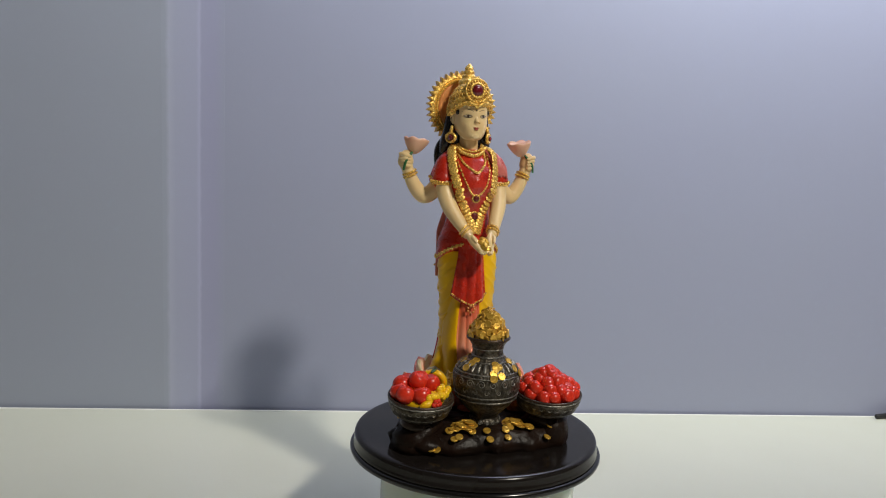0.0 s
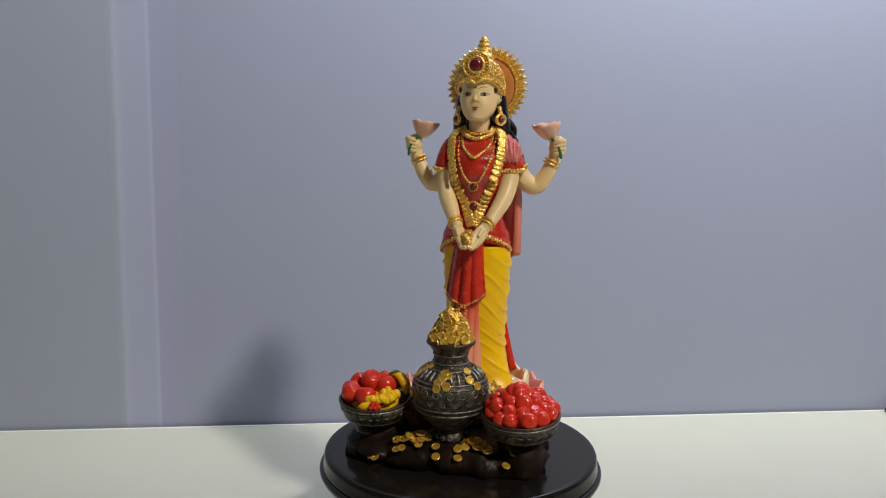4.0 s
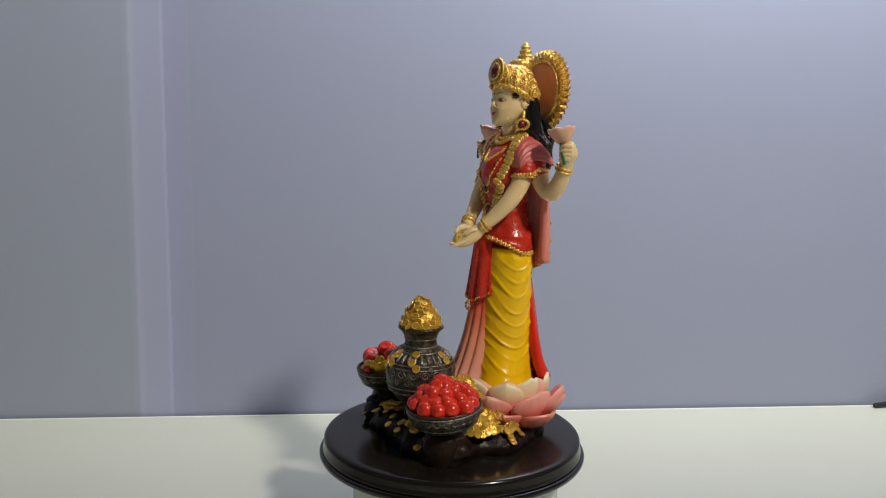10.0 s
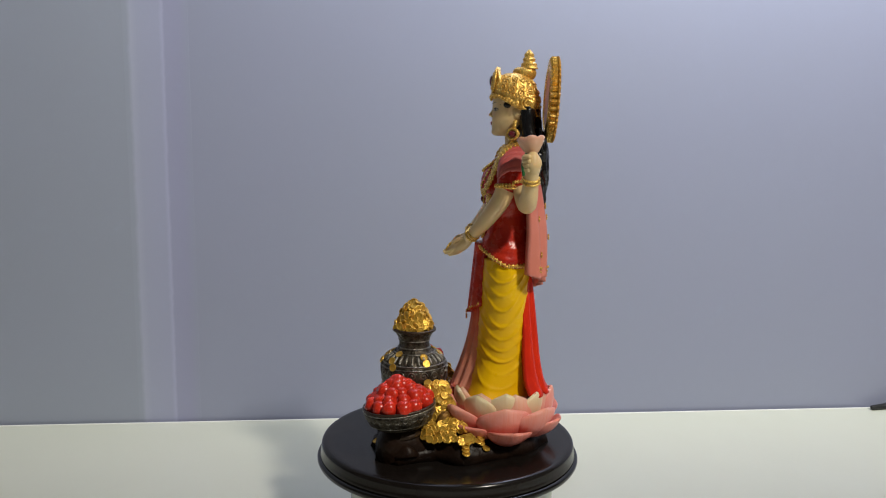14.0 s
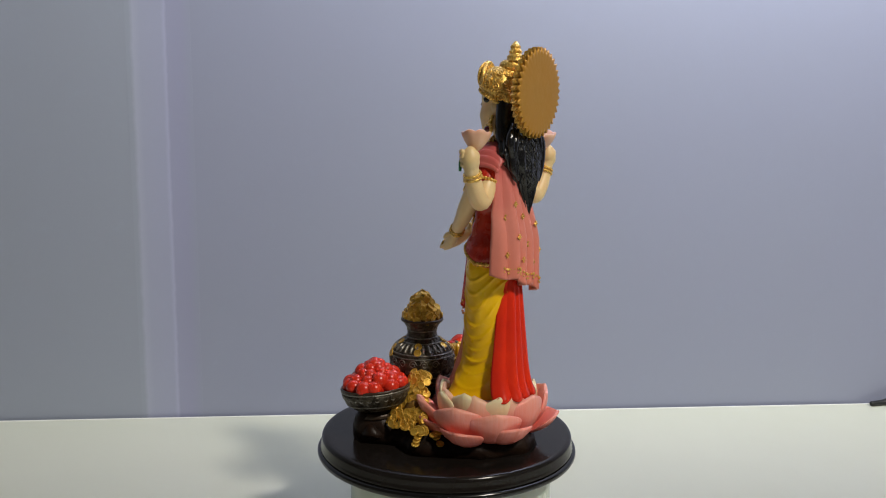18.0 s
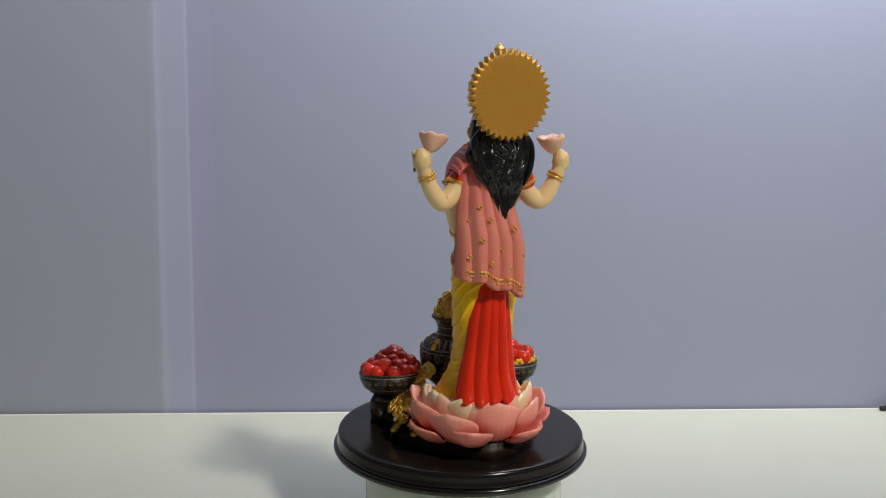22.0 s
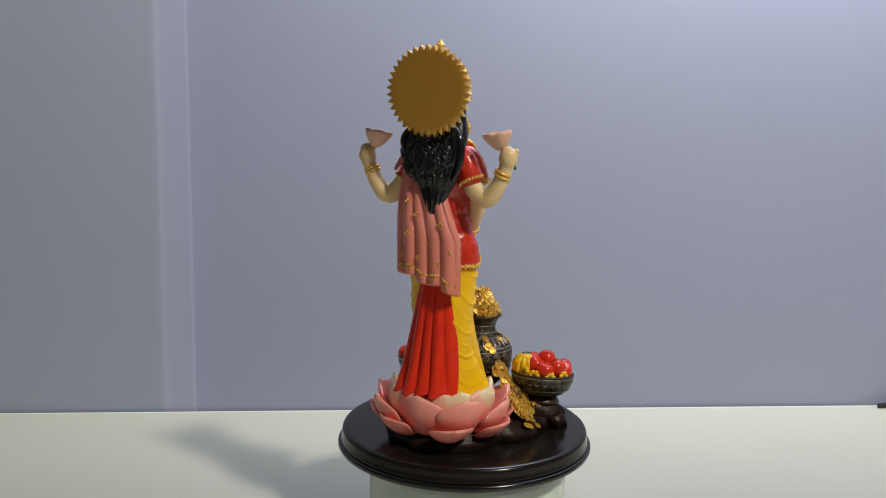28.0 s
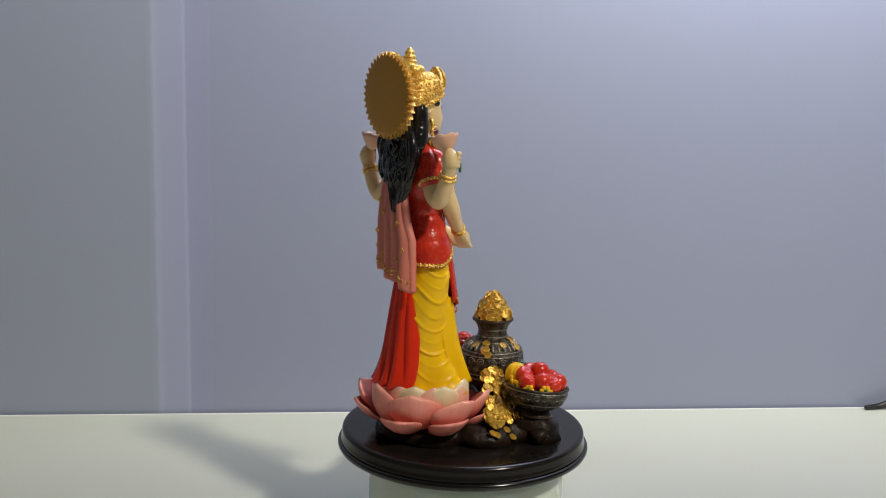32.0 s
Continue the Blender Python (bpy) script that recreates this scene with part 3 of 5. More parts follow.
mound = shell("coin_mound", scaled(lathe([(1, 52), (10.6, 54), (10.2, 57), (8.2, 61), (5.6, 65.5), (3.0, 68.6), (1.2, 70.2)], 24, wave=lambda a, z: 0.5 * math.sin(7 * a + z))), HEAP, pot)
rng = random.Random(21)
for i in range(96):
    k = (i + 0.5) / 96
    r, z, nz = interp(k, [(0.0, 11.6, 56.0, 0.1), (0.35, 9.8, 60.0, 0.35), (0.65, 7.4, 64.5, 0.6), (0.88, 4.8, 69.0, 0.8), (1.0, 1.0, 72.0, 1.4)])
    a = i * 2.399963
    lift = rng.uniform(-0.6, 1.1)
    coin(mound, (r + lift) * math.cos(a), (r + lift) * math.sin(a), z + rng.uniform(-1.0, 0.8), (math.cos(a), math.sin(a), nz), rng, 0.5)
for ang, zs in ((-96, (34.0, 36.5, 38.8, 40.8)), (-84, (35.2, 39.6)), (-40, (37.5, 41.0)), (-32, (34.5,)), (-150, (40.5, 42.0)), (-158, (38.0,)), (30, (40.0, 37.0)), (95, (39.5,)), (128, (41.0, 38.0, 35.2)), (120, (37.0,)), (165, (40,))):
    for z in zs:
        r, nz = interp(z, [(30, 21.3, 0.1), (34, 20.6, 0.4), (38, 17.6, 0.9), (40.6, 14.0, 1.5), (42.4, 10.8, 2)])
        a = radians(ang + rng.uniform(-5, 5))
        coin(pot, r * math.cos(a), r * math.sin(a), z, (math.cos(a), math.sin(a), nz), rng, 0.15)

# ---- bowls of fruit ----


def bowl(label, x, y, z, r):
    ob = tagged(new("fruit_bowl"), label, "bowl", "bowls beside the pot")
    MOVERS.append((ob, pose(x * MM, y * MM, z * MM, 6, 0, 0)))
    k = r / 19.0
    hull = shell("body", scaled(lathe([(1, 5.0), (9.5 * k, 5.0), (13.2 * k, 6.4), (15.8 * k, 9.2), (17.6 * k, 13.0), (18.6 * k, 16.6), (18.8 * k, 18.4), (17.4 * k, 18.6), (14.5 * k, 14), (1, 11)], 56, wave=lambda a, q: 0.12 * math.sin(26 * a))), PEWTER, ob)
    shell("rim", scaled(ring((0, 0, 18.7), (0, 0, 1), 18.6 * k, 0.85, 56, 8)), BROWN_RIM, hull, "dark bronze rim")
    shell("band", scaled(lathe([(15.6 * k, 9.4), (16.8 * k, 9.6), (18.9 * k, 15.4), (18.9 * k, 16.8), (17.6 * k, 16.8)], 56)), PEWTER, hull, "dark engraved band")
    shell("foot", scaled(lathe([(1, 0), (11, 0), (12, 0.8), (11, 2.4), (9.5, 5.2), (1, 5.4)], 36)), BROWN_RIM, ob)
    shell("edge_bead", scaled(ring((0, 0, 17.4), (0, 0, 1), 18.9 * k, 0.45, 56, 6)), PEWTER_BRIGHT, hull, "rubbed silver bead")
    shell("edge_bead", scaled(ring((0, 0, 9.6), (0, 0, 1), 16.4 * k, 0.5, 56, 6)), PEWTER_WORN, hull, "rubbed silver bead")
    for i in range(26):
        a = 2 * math.pi * i / 26
        shell("scroll", scaled(scroll(a, 18.2 * k, 13.4, 1.7, 1 if i % 2 else -1)), PEWTER_WORN, hull, "rubbed silver raised scroll")
    return ob


def fruit_mesh(r, name, dimple):
    v, f = scaled(ball((0, 0, 0), r, 16, 10, None, lambda p: 1 - dimple * max(0.0, p.z - 0.8) * 4))
    me = bpy.data.meshes.new(name)
    me.from_pydata(v, [], f)
    me.materials.append(CHERRY)
    me.polygons.foreach_set("use_smooth", [True] * len(f))
    return me


bowl_a = bowl("dark pewter bowl heaped with small glossy red fruits", 37.5, -25.5, 99.4, 21.2)
shell("fruit_mound", scaled(ball((0, 0, 19), (16.4, 16.4, 9.6), 20, 10)), CHERRY, bowl_a)
rng = random.Random(33)
SMALL = fruit_mesh(4.95, "fruit", 0.3)
for n, r, z in ((13, 16.2, 20.6), (11, 12.2, 24.0), (7, 7.6, 27.0), (4, 3.4, 29.6), (1, 0.4, 31.6)):
    for i in range(n):
        a = 2 * math.pi * (i + 0.5 * (n % 2)) / n + rng.uniform(-0.12, 0.12)
        ob = new("fruit", SMALL)
        ob.parent = bowl_a
        ob.matrix_basis = pose((r + rng.uniform(-0.7, 0.7)) * math.cos(a) * MM, (r + rng.uniform(-0.7, 0.7)) * math.sin(a) * MM, (z + rng.uniform(-0.7, 0.7)) * MM, rng.uniform(0, 90), rng.uniform(0, 90), 0) @ Matrix.Scale(rng.uniform(0.86, 1.12), 4)

bowl_b = bowl("dark pewter bowl heaped with red apples and yellow bananas", -45.2, -20.5, 100.0, 20.0)
shell("fruit_mound", scaled(ball((0, 0, 17.5), (14.5, 14.5, 6.5), 20, 10)), BANANA, bowl_b)
APPLE = fruit_mesh(6.0, "apple", 0.5)
for x, y, z in ((-11.5, -6.0, 21.5), (-10.5, 6.5, 22.5), (-2.5, -9.2, 21.6), (-2.2, 1.0, 27.0), (2.5, 9.0, 23.6), (-5.0, 12.6, 21.0), (6.0, 1.0, 24.5), (-13.5, 0.6, 20.5)):
    ob = new("apple", APPLE)
    ob.parent = bowl_b
    ob.matrix_basis = pose(x * MM, y * MM, (z + 1.4) * MM, rng.uniform(-40, 40), rng.uniform(-40, 40), rng.uniform(0, 360))
for pts in ([(-4.5, -15.5, 18.6, 1.6), (-2.5, -15.8, 19.4, 2.4), (0.5, -15.2, 20.4, 2.5), (2.5, -13.8, 21.4, 1.8)], [(3.0, -10.5, 22.6, 2.0), (6.5, -9.8, 23.2, 2.8), (10.0, -7.5, 23.6, 2.8), (12.5, -4.0, 24.0, 1.8)]):
    shell("banana", scaled(tube(pts, 12, 4)), BANANA, bowl_b, "yellow banana")
shell("banana_tip", scaled(ball((-5.4, -15.6, 18.2), (0.9, 1.2, 1.2), 8, 6)), LEAF, bowl_b, "dark banana tip")
shell("leaf", scaled(sheet(lambda u, v: (11.5 + 5.5 * u, -7.5 + 5.0 * u + (v - 0.5) * 3.4 * math.sin(math.pi * (0.12 + 0.85 * u)), 25.0 + 1.6 * u - 1.2 * u * u), 8, 4, 0.7)), LEAF, bowl_b, "dark green leaf")
for k in range(7):
    a = radians(-15 + 27 * k)
    c, s = math.cos(a), math.sin(a)
    shell("banana", scaled(tube([(9.5, 7.0, 30.0, 1.1), (9.5 + 3.4 * c, 7.0 + 3.4 * s, 29.2, 2.0), (9.5 + 6.4 * c, 7.0 + 6.4 * s, 25.6, 2.3), (9.5 + 7.4 * c, 7.0 + 7.4 * s, 20.5, 1.4)], 10, 4)), BANANA, bowl_b, "yellow banana")
shell("leaf", scaled(sheet(lambda u, v: (7 + 5 * u, 5 + 4 * u + (v - 0.5) * 3.2 * math.sin(math.pi * (0.1 + 0.85 * u)), 31.2 + 0.8 * math.sin(3 * u)), 8, 4, 0.6)), LEAF, bowl_b, "dark green leaf")
for i, (x, y, z) in enumerate(((4.5, -16.6, 18.2), (2.0, -13.6, 21.6), (6.4, -12.8, 22.0), (10.4, -11.0, 21.4), (13.2, -7.6, 22.4), (8.6, -9.0, 24.4), (-15.5, 8.0, 17.5), (-9.0, 15.5, 17.0), (-16.8, 2.0, 17.2), (0.5, 17.0, 17.4), (7.5, 15.0, 19.0))):
    q = Pieces()
    if 0 < i < 6:
        for j in range(2):
            q.add(scaled(ball((2.2 * j - 1.1, -0.4 - 0.5 * j, 0.8 * j - 0.4), (2.9, 2.1, 2.5 - 0.3 * j), 14, 9, pose(0, 0, 0, 0, 20 * i, 0))), BANANA)
    for j in range(0 if 0 < i < 6 else 6):
        a = j * math.pi / 3
        q.add(scaled(ball((2.1 * math.cos(a), -0.4, 2.1 * math.sin(a)), (1.7, 1.2, 1.7), 8, 6)), CHERRY if i == 0 else BANANA)
    q.add(scaled(ball((0, -0.9, 0), (1.3, 1.1, 1.3), 8, 6)), SCARLET if i == 0 else BANANA if i < 6 else LEAF)
    ob = q.build("flower", bowl_b, "small red flower" if i == 0 else "small yellow flower" if i < 6 else "small yellow flower with green eye")
    ob.matrix_basis = pose(x * MM, y * MM, (z + 2.0) * MM, 0, 0, math.degrees(math.atan2(y, x)) + 90)

# ---- coin piles on the plinth ----


def coin_pile(label, sign, seed, n):
    ob = tagged(new("coin_pile"), label, "coins", "coin piles on the plinth")
    mount(ob, 30 * sign, 0, 98.6)
    r = random.Random(seed)
    shell("mound", scaled(ball((-3.0 * sign, -2.0, -1.5), (7.5, 8.5, 19), 18, 10, pose(0, 0, 0, 0, 28 * sign, 0), lambda p: 0.94 + 0.08 * math.sin(7 * p.x + 5 * p.y))), HEAP, ob)
    for i in range(n):
        u, w = r.random(), r.uniform(-1, 1)
        # from the crest beside the pot down to the edge of the plinth
        x = -11 + 27 * u + r.uniform(-1.5, 1.5)
        y = -7 + 9 * u + w * (6.0 + 8.5 * u)
        z = 26.0 * (1 - u) ** 1.3 + 0.9 + r.uniform(-0.5, 0.8) - 0.03 * w * w * 30 * (1 - u)
        coin(ob, sign * x, y, z, (1.0 * sign, 0.45 * w, 0.65), r, 0.40)
    return ob


coin_pile("cascade of gold coins between the bowl and the lotus", 1, 5, 190)
coin_pile("small cascade of gold coins beside the fruit bowl", -1, 6, 130)
loose = tagged(new("loose_coins"), "gold coins scattered on the dark plinth", "coins")
mount(loose, 0, 0, 98.4)
rng = random.Random(17)
for cx, cy, n, sp in ((-19, -31, 34, 7.0), (-29, -36, 6, 5.0), (13, -32, 24, 5.5), (22, -36, 5, 4.0), (-7, -39, 2, 2.5), (5, -39, 3, 3.0), (34, -39, 2, 3.0), (-39, -37, 3, 4.0), (45, 11, 9, 5.0), (39, 22, 5, 4.0), (-44, 11, 7, 5.0), (-46, 0, 4, 4.0)):
    for i in range(n):
        a, r = rng.uniform(0, 6.28), sp * math.sqrt(rng.random())
        x, y = cx + r * math.cos(a), cy + r * math.sin(a)
        g = plinth_z(x, y)
        away = Vector((x, y, 0)).normalized() * (0.4 if g < 8.6 else 0.12)
        coin(loose, x, y, max(g, 0.2) - 9.2 + 1.0 + (sp - r) * 0.85 * rng.random() * (1 if n > 9 else 0.2), (away.x, away.y, 0.8), rng, 0.3 if g > 8.6 else 0.12)

# ---- the statue: one mesh ----
S = Pieces()
ORG = (0.0, 31.0, 117.0)


HEAD = [0.0]
BROW = [False]


def put(sh, mat, smooth=True):
    if BROW[0]:
        # the face is round: its features sit close together
        sh = [(v[0], v[1], 288.6 + (v[2] - 286) * 0.81) for v in sh[0]], sh[1]
    if HEAD[0]:
        # the head is turned a little to its left
        c, s = math.cos(radians(HEAD[0])), math.sin(radians(HEAD[0]))
        sh = [(0.8 + (v[0] - 0.8) * c - (v[1] - 39) * s, 39 + (v[0] - 0.8) * s + (v[1] - 39) * c, v[2]) for v in sh[0]], sh[1]
    S.add(scaled(sh, ORG), mat, smooth)


def loft(table, lo, hi, n, seg, wave=None):
    rows = []
    for i in range(n + 1):
        z = lo + (hi - lo) * i / n
        cx, cy, rx, ry = interp(z, table)
        row = []
        for j in range(seg):
            a = 2 * math.pi * j / seg
            k = wave(a, z) if wave else 0.0
            row.append((cx + (rx + k) * math.cos(a), cy + (ry + k) * math.sin(a), z))
        rows.append(row)
    return rings(rows)


def mirror(fn):
    for s in (-1, 1):
        fn(s)


BODY = [(116, 2.5, 33, 20.5, 21.0), (124, 2.5, 33.5, 19.0, 19.4), (140, 2.2, 34.2, 17.6, 17.4), (160, 2.2, 34.4, 18.2, 16.2), (180, 2.0, 34.4, 19.8, 15.0), (192, 2.0, 34.4, 20.4, 14.4), (200, 1.6, 34.4, 19.5, 14.0)]
TORSO = [(193, 1.0, 34.4, 20.6, 15.2), (199, 1.0, 34.4, 21.0, 16.0), (207, 1.0, 34.4, 19.6, 15.6), (216, 1.0, 34.8, 16.0, 13.4), (225, 1.0, 35.0, 13.8, 11.8), (235, 1.2, 34.2, 15.0, 13.2),
         (244, 1.5, 34.2, 16.8, 16.0), (252, 1.5, 35.4, 16.6, 15.2), (259, 1.5, 37.4, 14.8, 11.6), (263.5, 1.5, 38.5, 10.8, 8.0), (267, 1.5, 38.0, 6.6, 6.2)]


def drape(a, z):
    # cloth that hangs in shallow curved folds at the front and the sides
    sag = -8.5 * math.cos(2 * a + 0.2) + 1.5 * math.sin(a)
    w = math.sin((z - sag) * 0.78 + 0.5 * math.sin(3 * a + 0.05 * z) + 1.2 * math.sin(0.13 * z))
    fade = min(1.0, max(0.0, (z - 121) / 9)) * min(1.0, max(0.0, (196 - z) / 6))
    fold = 1.35 * fade * (0.4 + 0.6 * abs(math.cos(a))) * (max(0.0, w) ** 4 - 0.12) * 0.78 * (0.75 + 0.5 * math.sin(0.37 * z + 2 * a)) + 0.3 * math.sin(11 * a) * (1 - fade)
    # the hem sweeps forward beside the pleats
    b = (a + 2.75 + math.pi) % (2 * math.pi) - math.pi
    c = (a + 0.55 + math.pi) % (2 * math.pi) - math.pi
    fold += 8.0 * math.exp(-(c / 0.5) ** 2) * max(0.0, (146 - z) / 30) ** 1.5
    return fold + 12.0 * math.exp(-(b / 0.46) ** 2) * max(0.0, (148 - z) / 32) ** 1.5


put(loft(BODY, 116, 200, 130, 128, drape), YELLOW)
vv, ff = loft(TORSO, 193.5, 267, 56, 64, lambda a, z: 0.2 * math.sin(0.8 * z + 6 * math.cos(a)) if z < 228 else 0.28 * math.sin(0.55 * z + 4 * math.sin(2 * a)) * math.sin(5 * a + 0.2 * z))


def hem(a):
    return 196.2 + 1.2 * math.cos(a) + 10.5 * max(0.0, -math.sin(a)) ** 1.2


put(([(x, y, z + (hem(math.atan2((y - 34.4) * 1.32, x - 1)) - 195.0) * max(0.0, (208 - z) / 14.5)) for x, y, z in vv], ff), RED)
# gold hem of the red blouse
for i in range(84):
    a = 2 * math.pi * i / 84
    put(ball((1 + 21.2 * math.cos(a), 34.4 + 16.2 * math.sin(a), hem(a) + 0.2), (0.9, 0.9, 1.7 if i % 2 else 1.0), 6, 5), GOLD)

# hanging cloth behind
def tail(u, v):
    x = (10.5 - 17.5 * v) + (u ** 1.2) * ((25.0 - 39.0 * v) - (10.5 - 17.5 * v)) + 1.2 * u ** 6 * math.sin(v * 2 * math.pi * 4.5)
    y = 47.5 + 7.2 * u ** 0.8 - (5.5 + 3.5 * u) * (2 * v - 1) ** 4 + (0.6 + 1.1 * u) * math.sin(v * 2 * math.pi * 4.5 + 0.5 * math.sin(4 * u))
    y += 4.2 * u ** 9
    y -= 0.3
    x = 3.2 + (x - 3.2) * 0.96
    return (x, y, 192 - 72.5 * u - 1.3 * u * math.sin(v * 2 * math.pi * 4.5))


put(sheet(tail, 40, 72, 4.4), SCARLET)

# pink scarf over the back
def scarf(u, v):
    xr = 20.5 + 4.3 * min(1, 2.0 * u)
    xl = 8 - 22.5 * min(1.0, u * 1.6) ** 0.8
    x = xr + (xl - xr) * v
    side = max(0.0, (x - 13) / 12.0)
    y = 48.8 + 7.6 * math.sin(min(1.0, 1.4 * u) * math.pi / 2) - 9.0 * side * side - 2.5 * max(0.0, (-x - 6) / 10.0) ** 2
    y += (0.55 + 0.9 * u) * math.sin(v * 2 * math.pi * 5.0 + 0.6 * math.sin(5 * u))
    y -= 1.4
    z = 261 - u * (68 + 13 * v + 1.3 * math.sin(v * 15))
    return (x, y, z)


put(sheet(scarf, 40, 60, 4.6), PINK)


def shoulder(u, v):
    # the scarf comes over the shoulder in narrow pleats and wraps the sleeve
    u = 0.15 + 0.85 * u
    arch = math.sin(math.pi * u)
    bend = 1.42 * v
    x = 9.0 + 17.7 * math.sin(bend) + (max(0.0, u - 0.5) * 2 * (7.0 - 9.0 * v))
    y = 39.5 + (12.8 if u < 0.5 else 11.0) * math.cos(math.pi * u)
    z = 249.5 + 17.5 * arch ** 0.75 - 16.0 * (1 - math.cos(bend)) * arch ** 0.5 + 0.5 * math.sin(v * 2 * math.pi * 5.5)
    return (x, y, z)


put(sheet(shoulder, 24, 36, 1.8), PINK)
rng = random.Random(3)
for u, v in ((0.50, 0.12), (0.48, 0.42), (0.52, 0.82), (0.66, 0.25), (0.68, 0.58), (0.70, 0.90), (0.80, 0.10), (0.82, 0.42), (0.83, 0.72), (0.40, 0.25)):
    p, w = Vector(scarf(u, v)), Vector(scarf(u, v + 0.01)) - Vector(scarf(u, v))
    for j in range(4):
        a = j * math.pi / 2
        put(ball((p.x + 1.1 * math.cos(a), p.y + 2.9, p.z + 1.1 * math.sin(a)), (0.75, 0.6, 0.75), 6, 5), GOLD)
for i in range(34):
    v = i / 33
    p = Vector(scarf(0.915, v))
    put(ball((p.x, p.y + 2.9, p.z), (0.8, 0.6, 0.9), 6, 5), GOLD)
    if i % 3:
        p = Vector(scarf(0.945, v))
        put(ball((p.x, p.y + 2.9, p.z), (0.7, 0.5, 0.6), 6, 5), GOLD)

# front sash and the pleats under it
def sash(u, v):
    half = 7 + 5.0 * u
    x = -0.5 - 1.5 * u + half * (1 - 2 * v)
    y = 17.2 - 3.6 * u + 5.5 * (2 * v - 1) ** 2 + (0.4 + 0.8 * u) * math.sin(v * 2 * math.pi * 3.5)
    return (x, y, 209 - u * (40 + 4 * math.cos((2 * v - 1) * 2.2)))


def pleats(u, v):
    half = 8.5 + 5.5 * u
    x = -1.5 - 2.5 * u + half * (1 - 2 * v)
    y = 15.8 - 13.0 * u ** 1.8 + (7 + 4 * u) * (2 * v - 1) ** 2 + (0.35 + 0.7 * u) * math.sin(v * 2 * math.pi * 5.5)
    return (x, y, 172 - 54 * u)


def pleat_core(u, v):
    p = pleats(u, 0.08 + 0.84 * v)
    return (p[0], p[1] + 4.5 + 2 * u, p[2])


put(sheet(sash, 24, 44, 2.4), RED)
def train(u, v):
    # the yellow cloth that sweeps forward beside the pleats
    p = pleats(u, 0.78 + 0.22 * v)
    k = max(0.0, v - 0.45) / 0.55
    return (p[0] - 1.0 + 0.8 * math.sin(3 + 9 * v + 3 * u) * u, p[1] - 0.6 + 9 * k * k, p[2] + 1.0)


put(sheet(lambda u, v: pleats(u, 0.84 * v), 26, 54, 2.2), PLEAT)
put(sheet(train, 26, 26, 2.2), YELLOW)
put(sheet(lambda u, v: pleat_core(u, 0.8 * v), 20, 20, 7.0), PLEAT)
put(sheet(lambda u, v: pleat_core(u, 0.8 + 0.2 * v), 20, 10, 6.0), YELLOW)
for i in range(24):
    p = Vector(sash(0.965, i / 23))
    put(ball((p.x, p.y - 1.2, p.z), (0.8, 0.6, 0.8), 6, 5), GOLD)
for i in range(7):
    a = i * 2 * math.pi / 7
    put(ball((-2.5 + 2.4 * math.cos(a), 11.0, 163.5 + 2.2 * math.sin(a)), (0.9, 0.7, 0.9), 6, 5), COPPER)

